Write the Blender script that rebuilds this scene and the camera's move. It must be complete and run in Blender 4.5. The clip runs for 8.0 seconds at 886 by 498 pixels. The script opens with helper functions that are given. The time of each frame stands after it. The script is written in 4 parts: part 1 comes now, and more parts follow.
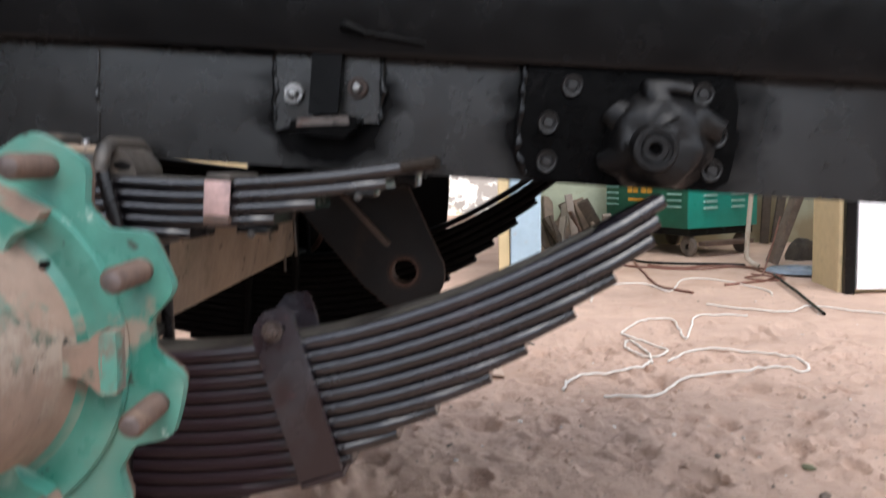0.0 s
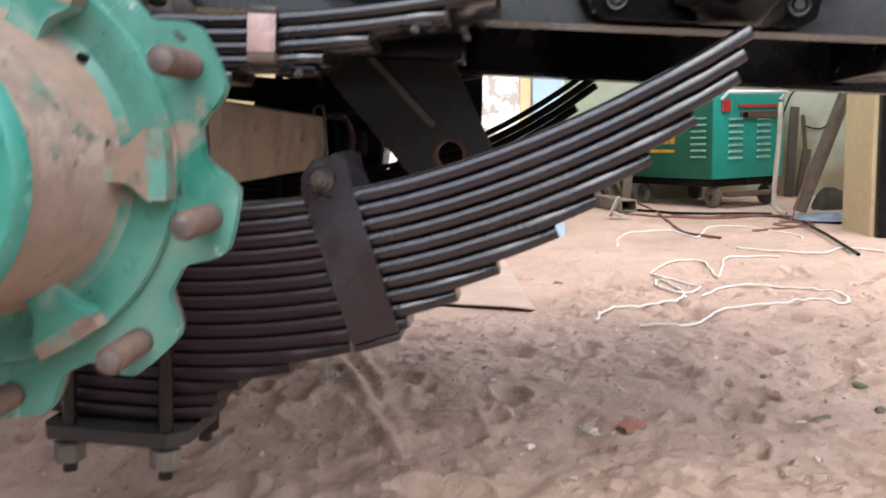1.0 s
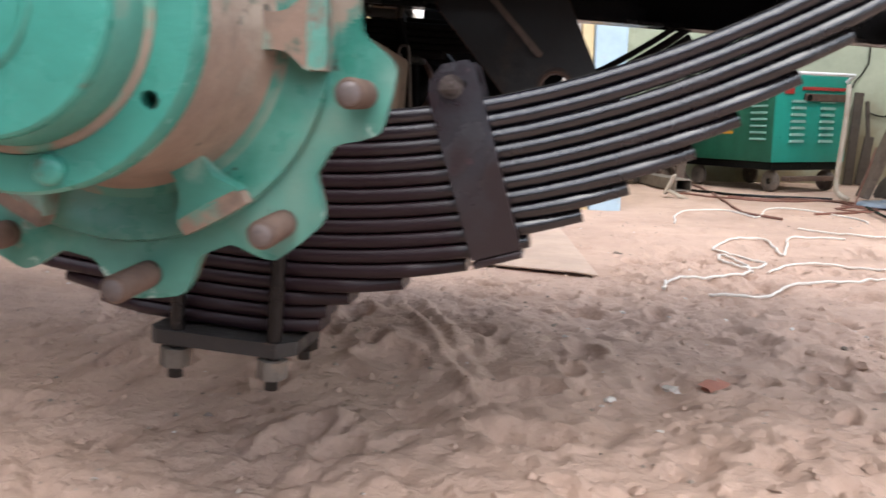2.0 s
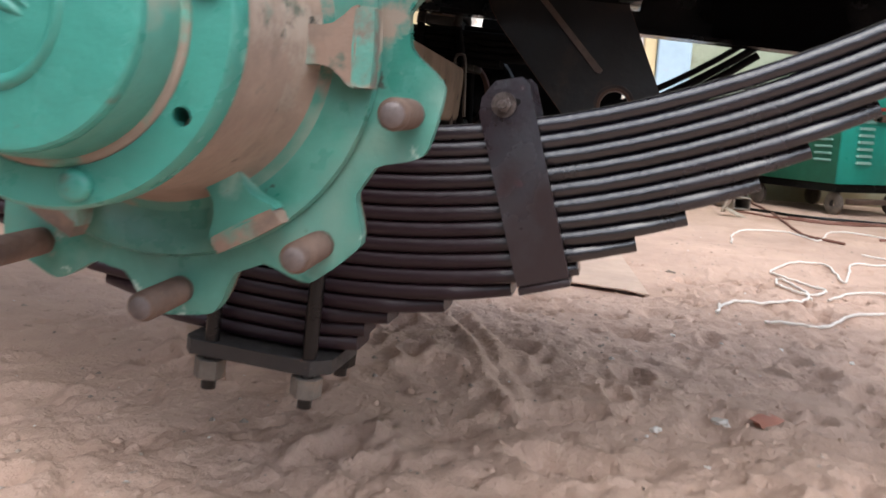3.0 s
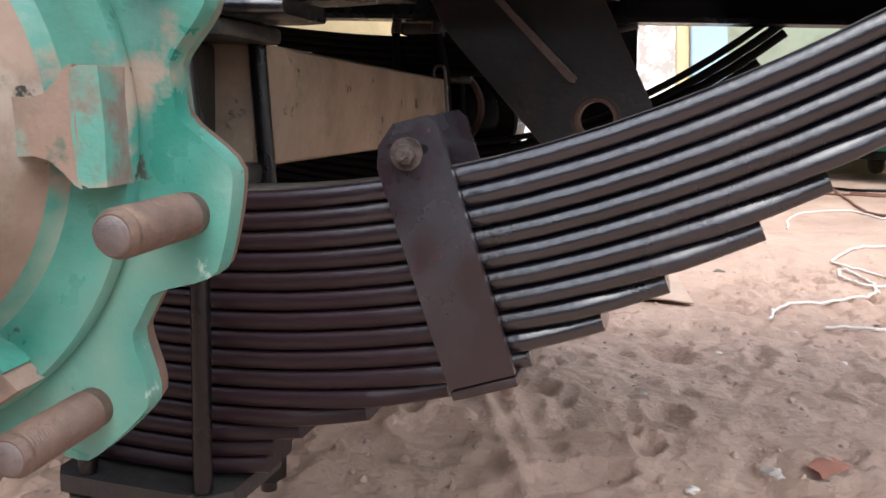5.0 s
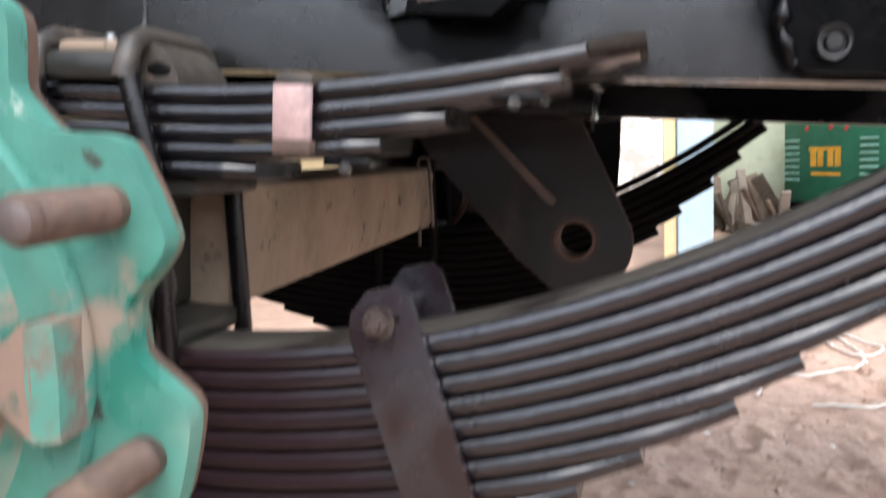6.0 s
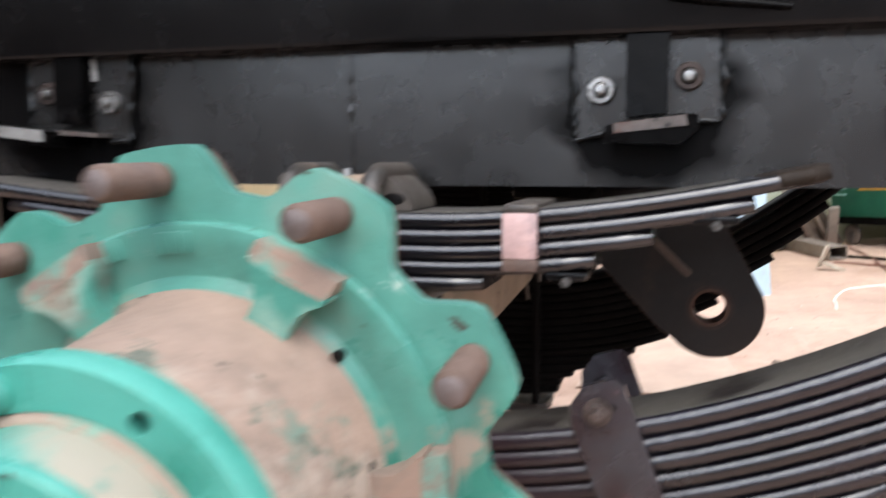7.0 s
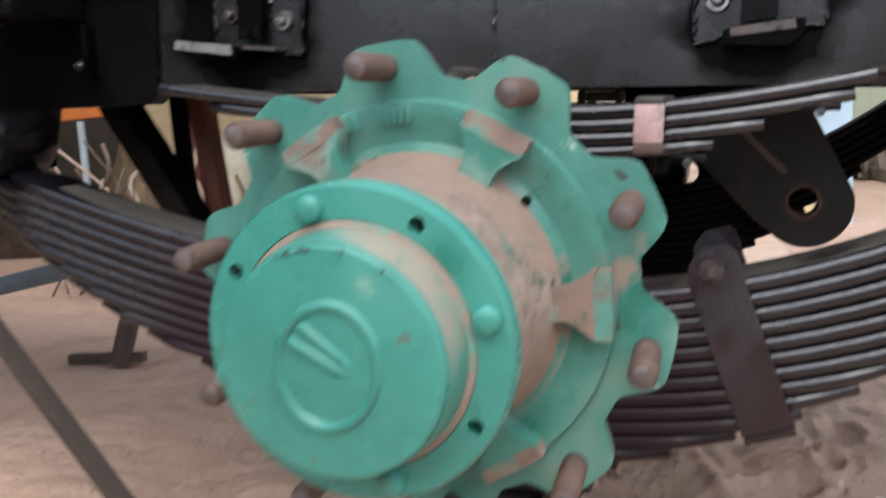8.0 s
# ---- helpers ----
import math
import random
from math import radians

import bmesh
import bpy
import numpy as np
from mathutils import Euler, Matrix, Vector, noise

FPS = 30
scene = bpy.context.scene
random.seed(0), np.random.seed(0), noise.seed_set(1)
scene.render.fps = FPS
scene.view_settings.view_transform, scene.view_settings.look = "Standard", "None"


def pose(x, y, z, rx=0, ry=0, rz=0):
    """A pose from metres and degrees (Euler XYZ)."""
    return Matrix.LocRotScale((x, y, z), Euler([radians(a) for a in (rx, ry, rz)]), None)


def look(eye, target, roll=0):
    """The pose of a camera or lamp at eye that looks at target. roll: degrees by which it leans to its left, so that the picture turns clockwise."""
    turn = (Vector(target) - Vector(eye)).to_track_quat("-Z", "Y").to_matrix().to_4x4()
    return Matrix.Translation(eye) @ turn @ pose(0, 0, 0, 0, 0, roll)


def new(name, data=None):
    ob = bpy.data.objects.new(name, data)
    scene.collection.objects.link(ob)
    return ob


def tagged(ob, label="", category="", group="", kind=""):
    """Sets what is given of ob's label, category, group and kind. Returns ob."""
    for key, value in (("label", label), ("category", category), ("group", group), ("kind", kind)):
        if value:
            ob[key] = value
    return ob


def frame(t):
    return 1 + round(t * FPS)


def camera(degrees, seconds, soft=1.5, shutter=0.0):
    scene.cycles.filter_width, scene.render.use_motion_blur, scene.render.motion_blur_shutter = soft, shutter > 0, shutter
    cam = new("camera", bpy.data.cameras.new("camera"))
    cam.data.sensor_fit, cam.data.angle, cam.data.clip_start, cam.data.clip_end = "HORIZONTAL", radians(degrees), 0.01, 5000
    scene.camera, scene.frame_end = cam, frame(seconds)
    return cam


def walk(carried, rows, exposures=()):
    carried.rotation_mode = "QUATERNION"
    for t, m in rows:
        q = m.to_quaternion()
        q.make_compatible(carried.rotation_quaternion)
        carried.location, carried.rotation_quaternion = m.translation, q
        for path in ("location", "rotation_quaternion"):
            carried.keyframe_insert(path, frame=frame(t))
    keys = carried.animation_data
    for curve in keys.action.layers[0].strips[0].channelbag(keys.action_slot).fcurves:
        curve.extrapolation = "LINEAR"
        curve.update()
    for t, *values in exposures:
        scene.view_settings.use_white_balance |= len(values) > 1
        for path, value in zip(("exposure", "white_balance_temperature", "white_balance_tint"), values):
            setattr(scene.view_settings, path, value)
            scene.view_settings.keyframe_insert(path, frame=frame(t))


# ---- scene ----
cam = camera(56.6, 8.0, shutter=0.8)
PATH = [
    (0, (0.0932, 0.0444, 0.6477), (-0.0502, 2.0296, 0.4513), -1.23),
    (0.5, (0.0624, 0.0752, 0.5730), (-0.0883, 2.0553, 0.3355), -1.36),
    (0.6, (0.057, 0.083, 0.561), (-0.093, 2.063, 0.32), -1.7),
    (1, (0.0361, 0.0927, 0.5166), (-0.1364, 2.0675, 0.2553), -1.65),
    (1.5, (-0.0087, 0.0989, 0.4774), (-0.2105, 2.0688, 0.1969), -0.07),
    (2, (-0.0532, 0.1065, 0.4500), (-0.3070, 2.0662, 0.1424), 0.81),
    (2.2, (-0.0708, 0.1064, 0.4494), (-0.3490, 2.0634, 0.1438), 0.60),
    (3.3, (-0.0264, 0.1840, 0.4840), (-0.4270, 2.1190, 0.1795), 3.80),
    (3.5, (0.0170, 0.2280, 0.5215), (-0.3965, 2.1600, 0.2118), 3.70),
    (3.6, (0.0360, 0.2540, 0.5243), (-0.3805, 2.1862, 0.2225), 3.10),
    (3.8, (0.0440, 0.2840, 0.5225), (-0.3745, 2.2140, 0.2070), 2.70),
    (4, (0.0312, 0.2875, 0.5195), (-0.3874, 2.2170, 0.2003), 1.47),
    (4.2, (0.016, 0.299, 0.518), (-0.401, 2.226, 0.184), 0.5),
    (5.3, (0.017, 0.363, 0.5), (-0.514, 2.267, 0.2), -2.8),
    (5.5, (0.0153, 0.3674, 0.5226), (-0.5080, 2.2765, 0.2335), -2.70),
    (5.7, (0.0224, 0.3640, 0.5505), (-0.4900, 2.2795, 0.2895), -2.45),
    (6, (0.0291, 0.3684, 0.5881), (-0.4667, 2.2936, 0.3690), -2.29),
    (6.3, (0.0270, 0.3600, 0.6170), (-0.4470, 2.2980, 0.4720), -2.25),
    (6.5, (0.0105, 0.3373, 0.6421), (-0.4720, 2.2727, 0.4952), -2.83),
    (6.8, (-0.0494, 0.2856, 0.6642), (-0.5660, 2.2125, 0.5200), -4.30),
    (7, (-0.0761, 0.2470, 0.6704), (-0.6384, 2.1588, 0.5009), -4.65),
    (7.2, (-0.0830, 0.2192, 0.6718), (-0.6783, 2.1168, 0.4607), -4.94),
    (7.5, (-0.0934, 0.1723, 0.6731), (-0.7210, 2.0542, 0.4182), -5.03),
    (7.8, (-0.0983, 0.1184, 0.6550), (-0.7903, 1.9737, 0.3745), -5.07),
    (8, (-0.1032, 0.0859, 0.6407), (-0.8255, 1.9256, 0.3345), -5.05),
]
walk(cam, [(t, look(eye, target, roll)) for t, eye, target, roll in PATH], [(0, 1.60), (0.5, 1.80), (1, 1.88), (2, 1.86), (3.5, 1.75), (4, 1.92), (5.5, 2.12), (6.1, 2.28), (6.5, 2.10), (6.85, 2.22), (7.2, 2.00), (8, 1.70)])

# ---------------------------------------------------------------- light
world = bpy.data.worlds.new("overcast_sky")
scene.world = world
world.use_nodes = True
wn, wl = world.node_tree.nodes, world.node_tree.links
sky = wn.new("ShaderNodeTexSky")
sky.sky_type, sky.sun_disc = "NISHITA", False
SUN_ELEVATION, SUN_AZIMUTH = 56.0, 162.0
sky.sun_elevation, sky.sun_rotation = radians(SUN_ELEVATION), radians(SUN_AZIMUTH)
grey = wn.new("ShaderNodeHueSaturation")
grey.inputs["Saturation"].default_value = 0.46
wl.new(sky.outputs[0], grey.inputs["Color"])
wl.new(grey.outputs[0], wn["Background"].inputs[0])
wn["Background"].inputs[1].default_value = 0.15
sun = new("sun", bpy.data.lights.new("sun", "SUN"))
sun.data.energy, sun.data.angle, sun.data.color = .5, radians(45), (1.0, 0.96, 0.91)
sd = Vector((math.sin(radians(SUN_AZIMUTH)), math.cos(radians(SUN_AZIMUTH)), math.tan(radians(SUN_ELEVATION))))
sun.matrix_world = look((0, 0, 8), Vector((0, 0, 8)) - sd)

# ---------------------------------------------------------------- builders
def part(name, bm, mat, parent=None, label="", smooth=None):
    """One mesh object out of a bmesh, under a thing or a part."""
    me = bpy.data.meshes.new(name)
    bmesh.ops.recalc_face_normals(bm, faces=bm.faces)
    bm.to_mesh(me)
    bm.free()
    me.materials.append(mat)
    if smooth is not None:
        me.shade_smooth()
        me.set_sharp_from_angle(angle=radians(smooth))
    ob = new(name, me)
    if parent:
        ob.parent = parent
    if label:
        tagged(ob, label)
    return ob


def thing(name, label, category, m=Matrix(), group="", kind=""):
    e = new(name)
    e.empty_display_size = 0.05
    e.matrix_world = m
    return tagged(e, label, category, group, kind)


def soften(bm, width, segments=2, angle=35):
    edges = [e for e in bm.edges if len(e.link_faces) == 2 and e.calc_face_angle(0) > radians(angle)]
    bmesh.ops.bevel(bm, geom=edges, offset=width, segments=segments, profile=0.5, affect="EDGES", clamp_overlap=True)
    return bm


def box(x0, x1, y0, y1, z0, z1, bevel=0.0, bm=None):
    one = bmesh.new()
    bmesh.ops.create_cube(one, size=1)
    for v in one.verts:
        v.co = (x0 + (v.co.x + .5) * (x1 - x0), y0 + (v.co.y + .5) * (y1 - y0), z0 + (v.co.z + .5) * (z1 - z0))
    if bevel:
        soften(one, bevel)
    return join(bm, one)


def join(bm, one):
    if bm is None:
        return one
    me = bpy.data.meshes.new("tmp")
    one.to_mesh(me)
    one.free()
    bm.from_mesh(me)
    bpy.data.meshes.remove(me)
    return bm


def prism(pts, y0, y1, bevel=0.0, bm=None):
    """A plate: an outline in x and z, between two y."""
    one = bmesh.new()
    a = [one.verts.new((x, y0, z)) for x, z in pts]
    b = [one.verts.new((x, y1, z)) for x, z in pts]
    one.faces.new(a)
    one.faces.new(b[::-1])
    for i in range(len(pts)):
        j = (i + 1) % len(pts)
        one.faces.new((a[i], b[i], b[j], a[j]))
    if bevel:
        soften(one, bevel)
    return join(bm, one)


def sweep(points, radius, n=8, bm=None, caps=True):
    """A rod along points; radius may be a number or one for each point."""
    bm = bm or bmesh.new()
    pts = [Vector(p) for p in points]
    rings = []
    side = None
    for i, p in enumerate(pts):
        d = (pts[min(i + 1, len(pts) - 1)] - pts[max(i - 1, 0)]).normalized()
        if side is None:
            side = d.orthogonal().normalized()
        side = (side - d * side.dot(d)).normalized()
        up = d.cross(side)
        r = radius[i] if isinstance(radius, (list, tuple)) else radius
        rings.append([bm.verts.new(p + (side * math.cos(a) + up * math.sin(a)) * r) for a in (2 * math.pi * k / n for k in range(n))])
    for a, b in zip(rings, rings[1:]):
        for k in range(n):
            bm.faces.new((a[k], a[(k + 1) % n], b[(k + 1) % n], b[k]))
    if caps:
        bm.faces.new(rings[0][::-1])
        bm.faces.new(rings[-1])
    return bm


def lathe(profile, n=64, centre=(0, 0, 0), bm=None, axis="y"):
    """Turned about y (or z): profile of (radius, along)."""
    bm = bm or bmesh.new()
    c = Vector(centre)
    rings = []
    for r, y in profile:
        if r < 1e-6:
            rings.append([bm.verts.new(c + (Vector((0, y, 0)) if axis == "y" else Vector((0, 0, y))))])
        else:
            ring = []
            for k in range(n):
                a = 2 * math.pi * k / n
                p = Vector((r * math.cos(a), y, r * math.sin(a))) if axis == "y" else Vector((r * math.cos(a), r * math.sin(a), y))
                ring.append(bm.verts.new(c + p))
            rings.append(ring)
    for a, b in zip(rings, rings[1:]):
        for k in range(n):
            j = (k + 1) % n
            if len(a) == 1 and len(b) > 1:
                bm.faces.new((a[0], b[k], b[j]))
            elif len(b) == 1 and len(a) > 1:
                bm.faces.new((a[k], a[j], b[0]))
            elif len(a) > 1:
                bm.faces.new((a[k], a[j], b[j], b[k]))
    return bm


def bolt_head(x, y, z, r, h, washer=0.0, n=6, turn=0.0):
    """A hexagon head on a washer, facing -y, its seat at y."""
    bm = bmesh.new()
    if washer:
        lathe([(0, y - .0025), (washer, y - .0025), (washer, y), (0, y)], 20, (x, 0, z), bm)
        y -= .0025
    pts = [(x + r * math.cos(turn + math.tau * k / n), z + r * math.sin(turn + math.tau * k / n)) for k in range(n)]
    prism(pts, y - h, y, min(.0012, r * .15), bm)
    lathe([(0, y - h - .006), (r * .5, y - h - .006), (r * .55, y - h - .004), (r * .55, y - h)], 12, (x, 0, z), bm)
    return bm


# ---------------------------------------------------------------- materials
def material(name, colour, rough=0.5, metal=0.0, spots=(), scale=8.0, amount=0.25, bump=0.15, bump_scale=60.0, rough_var=0.15, spec=0.5, coat=0.0, island=0.0, ior=1.5):
    """Base colour with broad and fine variation, stains of given (colour, scale, threshold, softness), and relief."""
    m = bpy.data.materials.new(name)
    m.use_nodes = True
    n, l = m.node_tree.nodes, m.node_tree.links
    b = n["Principled BSDF"]
    co = n.new("ShaderNodeTexCoord")

    def tex(s, detail=5.0, roughness=.6):
        t = n.new("ShaderNodeTexNoise")
        t.inputs["Scale"].default_value, t.inputs["Detail"].default_value, t.inputs["Roughness"].default_value = s, detail, roughness
        l.new(co.outputs["Object"], t.inputs["Vector"])
        return t.outputs[0]

    def ramp(src, lo, hi):
        r = n.new("ShaderNodeMapRange")
        r.inputs[1].default_value, r.inputs[2].default_value = lo, hi
        l.new(src, r.inputs[0])
        return r.outputs[0]

    def mix(fac, a, c, kind="MIX"):
        x = n.new("ShaderNodeMix")
        x.data_type, x.blend_type = "RGBA", kind
        for src, k in ((fac, 0), (a, 6), (c, 7)):
            if isinstance(src, (int, float)):
                x.inputs[k].default_value = src
            elif isinstance(src, tuple):
                x.inputs[k].default_value = (*src[:3], 1)
            else:
                l.new(src, x.inputs[k])
        return x.outputs[2]

    broad, fine = tex(scale), tex(scale * 7, 6, .7)
    col = mix(ramp(broad, .3, .7), tuple(c * (1 - amount) for c in colour), tuple(min(1, c * (1 + amount)) for c in colour))
    col = mix(ramp(fine, .35, .7), col, mix(1.0, col, (1 - amount * .8,) * 3, "MULTIPLY"))
    r = n.new("ShaderNodeMath")
    r.operation, r.use_clamp = "MULTIPLY_ADD", True
    l.new(ramp(tex(scale * 2.3), .3, .7), r.inputs[0])
    r.inputs[1].default_value, r.inputs[2].default_value = rough_var * 2, rough - rough_var
    rough_out = r.outputs[0]
    for c, s, th, soft, rr, *d in spots:
        f = ramp(tex(s, d[0] if d else 8, .5 if d else .65), th, th + soft)
        col = mix(f, col, c)
        mr = n.new("ShaderNodeMix")
        l.new(f, mr.inputs[0])
        l.new(rough_out, mr.inputs[2])
        mr.inputs[3].default_value = rr
        rough_out = mr.outputs[0]
    if island:
        g = n.new("ShaderNodeObjectInfo")
        col = mix(1.0, col, mix(g.outputs["Random"], (1 - island,) * 3, (1 + island * .6,) * 3), "MULTIPLY")
    l.new(col, b.inputs["Base Color"])
    l.new(rough_out, b.inputs["Roughness"])
    b.inputs["Metallic"].default_value = metal
    b.inputs["Specular IOR Level"].default_value = spec
    b.inputs["Coat Weight"].default_value = coat
    b.inputs["IOR"].default_value = ior
    b.inputs["Coat Roughness"].default_value = .15
    if bump:
        bp = n.new("ShaderNodeBump")
        bp.inputs["Strength"].default_value, bp.inputs["Distance"].default_value = bump, 0.004
        l.new(tex(bump_scale, 8, .6), bp.inputs["Height"])
        l.new(bp.outputs[0], b.inputs["Normal"])
    return m


def zone(m, colour, rough, spec, mask):
    """Lays another finish over a material where mask(nodes, links) says so."""
    n, l = m.node_tree.nodes, m.node_tree.links
    b = n["Principled BSDF"]
    f = mask(n, l)
    x = n.new("ShaderNodeMix")
    x.data_type = "RGBA"
    l.new(f, x.inputs[0])
    l.new(b.inputs["Base Color"].links[0].from_socket, x.inputs[6])
    x.inputs[7].default_value = (*colour, 1)
    l.new(x.outputs[2], b.inputs["Base Color"])
    y = n.new("ShaderNodeMix")
    l.new(f, y.inputs[0])
    l.new(b.inputs["Roughness"].links[0].from_socket, y.inputs[2])
    y.inputs[3].default_value = rough
    l.new(y.outputs[0], b.inputs["Roughness"])
    w = n.new("ShaderNodeMix")
    l.new(f, w.inputs[0])
    w.inputs[2].default_value, w.inputs[3].default_value = b.inputs["Specular IOR Level"].default_value, spec
    l.new(w.outputs[0], b.inputs["Specular IOR Level"])


def blots(spots, scale=22.0, ragged=.9, soft=.15):
    """A mask of ragged ovals (x, z, rx, rz) in the thing's own metres."""
    def mask(n, l):
        co = n.new("ShaderNodeTexCoord").outputs["Object"]
        t = n.new("ShaderNodeTexNoise")
        t.inputs["Scale"].default_value, t.inputs["Detail"].default_value = scale, 6
        l.new(co, t.inputs["Vector"])
        total = None
        for cx, cz, rx, rz in spots:
            a = n.new("ShaderNodeVectorMath")
            a.operation = "MULTIPLY_ADD"
            l.new(co, a.inputs[0])
            a.inputs[1].default_value, a.inputs[2].default_value = (1 / rx, 0, 1 / rz), (-cx / rx, 0, -cz / rz)
            d = n.new("ShaderNodeVectorMath")
            d.operation = "LENGTH"
            l.new(a.outputs[0], d.inputs[0])
            e = n.new("ShaderNodeMath")
            e.operation = "MULTIPLY_ADD"
            l.new(t.outputs[0], e.inputs[0])
            e.inputs[1].default_value = ragged
            l.new(d.outputs["Value"], e.inputs[2])
            r = n.new("ShaderNodeMapRange")
            r.inputs[1].default_value, r.inputs[2].default_value = 1 + soft + ragged / 2, 1 - soft + ragged / 2
            l.new(e.outputs[0], r.inputs[0])
            if total is None:
                total = r.outputs[0]
            else:
                g = n.new("ShaderNodeMath")
                g.operation = "MAXIMUM"
                l.new(total, g.inputs[0])
                l.new(r.outputs[0], g.inputs[1])
                total = g.outputs[0]
        return total
    return mask


DUST, RUST = (.245, .168, .127), (.16, .075, .045)
RAIL = material("rail_enamel", (.0118, .0110, .0107), .27, 0, [((.006, .0055, .0055), 6, .56, .2, .18), (DUST, 9, .72, .3, .8)], 5, .35, .08, 45, .09, .75)
BLACK = material("black_gloss_enamel", (.0042, .004, .0042), .22, 0, [((.030, .022, .018), 14, .69, .25, .7)], 9, .3, .08, 70, .08, .24)
LEAF = material("leaf_steel_paint", (.0062, .0054, .0080), .21, 0, [((.014, .0075, .0115), 8, .52, .3, .38), ((.06, .056, .062), 70, .69, .08, .3)], 7, .35, .20, 90, .09, .80, island=.45, ior=1.53)
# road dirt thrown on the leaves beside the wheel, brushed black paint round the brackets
zone(LEAF, (.0150, .0066, .0094), .42, .27, blots([(-.14, -.14, .37, .25)], 9, .5))
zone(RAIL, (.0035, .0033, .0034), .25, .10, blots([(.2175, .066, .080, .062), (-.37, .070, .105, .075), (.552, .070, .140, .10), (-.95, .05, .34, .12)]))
HLEAF = material("helper_leaf_paint", (.0055, .0050, .0066), .24, 0, [((.012, .008, .0105), 9, .54, .3, .34), ((.07, .065, .068), 60, .68, .07, .3)], 7, .35, .12, 110, .08, .85, island=.3, ior=1.53)
FILM = material("dust_film", (.050, .044, .036), .7, 0, [((.016, .013, .012), 11, .55, .12, .4), ((.09, .075, .06), 30, .62, .1, .9)], 9, .3, .2, 90)
TAR = material("lumpy_black_paint", (.0018, .0016, .0016), .30, 0, [((.010, .009, .009), 30, .62, .1, .25), ((.022, .016, .013), 16, .69, .2, .7)], 12, .3, .22, 60, .12, .06)
MATTE_SHADE = material("sooty_black", (.004, .0035, .0035), .75, 0, [((.014, .011, .009), 14, .64, .25, .9)], 8, .3, .2, 70, .1, .1)
CLIP = material("clip_primer", (.030, .0290, .0345), .24, 0, [((.016, .0078, .0105), 8, .55, .16, .24), ((.038, .014, .018), 22, .60, .08, .34), ((.15, .14, .15), 48, .68, .05, .3)], 11, .3, .25, 80, .1, .6)
zone(CLIP, (.0205, .0120, .0125), .33, .45, blots([(.262, -.100, .062, .068), (.240, -.05, .012, .030), (.205, -.03, .010, .016)], 45, 1.5, .55))
PINK = material("worn_clip_paint", (.45, .30, .28), .5, 0, [((.28, .20, .20), 26, .52, .12, .5), ((.10, .04, .03), 45, .59, .1, .7)], 30, .3, .4, 90)
GREEN = material("green_enamel", (.052, .268, .210), .26, 0, [((.065, .275, .22), 8, .50, .14, .42, 7), ((.022, .17, .125), 7, .585, .08, .22, 7), ((.16, .34, .27), 21, .67, .05, .45, 7), (DUST, 12, .655, .08, .85), ((.10, .13, .10), 33, .66, .05, .7), ((.03, .03, .025), 42, .69, .03, .7)], 8, .16, .34, 48, .12)
FLANGE = material("dulled_green_enamel", (.078, .25, .198), .34, 0, [((.18, .29, .23), 7, .53, .12, .6, 7), ((.026, .175, .128), 9, .56, .10, .24, 7), ((.30, .235, .18), 11, .61, .07, .85), ((.36, .47, .41), 24, .64, .04, .4), ((.045, .055, .04), 38, .66, .03, .7)], 8, .2, .34, 48, .12)
DUSTY = material("dust_over_green", (.285, .20, .152), .85, 0, [((.185, .137, .107), 7, .52, .14, .9), ((.34, .275, .22), 13, .57, .10, .9), ((.115, .175, .135), 9, .575, .06, .6), ((.10, .105, .08), 17, .585, .05, .8), ((.03, .028, .022), 29, .625, .03, .8)], 8, .24, .4, 60, .1)
RUSTY = material("rusted_thread", (.128, .080, .059), .65, .2, [((.065, .045, .040), 30, .5, .2, .55), ((.26, .175, .12), 24, .62, .2, .9)], 20, .3, .5, 140)
BEAD = material("glossy_weld_paint", (.004, .004, .004), .16, 0, [((.05, .045, .04), 120, .68, .05, .3)], 40, .3, .3, 160, .06, .3)
BARE = material("bare_cut_steel", (.34, .33, .31), .42, .6, [((.10, .09, .08), 60, .55, .12, .5), (RUST, 45, .66, .08, .8)], 30, .3, .4, 120)
CAST = material("dull_black_casting", (.0065, .006, .006), .42, 0, [((.004, .004, .004), 20, .52, .15, .25), ((.022, .016, .013), 34, .64, .1, .7)], 14, .3, .5, 70, .12, .28)
NUT = material("dull_nut", (.13, .115, .10), .55, .4, [(DUST, 30, .55, .2, .9)], 25, .25, .3, 90)
TAB = material("bracket_enamel", (.0135, .0128, .0126), .27, 0, [((.006, .0055, .0055), 16, .58, .2, .18), (DUST, 29, .72, .2, .8)], 12, .35, .08, 45, .09, .75)
CLAMP = material("dusty_clamp_plate", (.017, .0152, .0148), .5, 0, [((.045, .035, .028), 13, .56, .15, .8), ((.012, .011, .011), 22, .58, .1, .35), ((.20, .115, .085), 40, .66, .05, .85)], 12, .3, .3, 80, .1, .5)
UBOLT = material("worn_black_rod", (.0055, .0044, .0046), .30, 0, [((.006, .0052, .0052), 12, .5, .2, .22), ((.04, .028, .022), 30, .68, .1, .6)], 10, .3, .2, 90, .08, .32)
EAR = material("greasy_dust", (.058, .047, .038), .6, 0, [((.02, .017, .015), 30, .5, .15, .4), (DUST, 40, .62, .1, .9)], 20, .3, .4, 90)
CLIPBOLT = material("worn_rusty_bolt", (.12, .095, .085), .34, .5, [((.03, .02, .016), 90, .5, .15, .5), ((.16, .13, .11), 70, .62, .08, .4)], 40, .3, .3, 140)
NUTZ = material("painted_rivet", (.10, .095, .09), .35, .5)
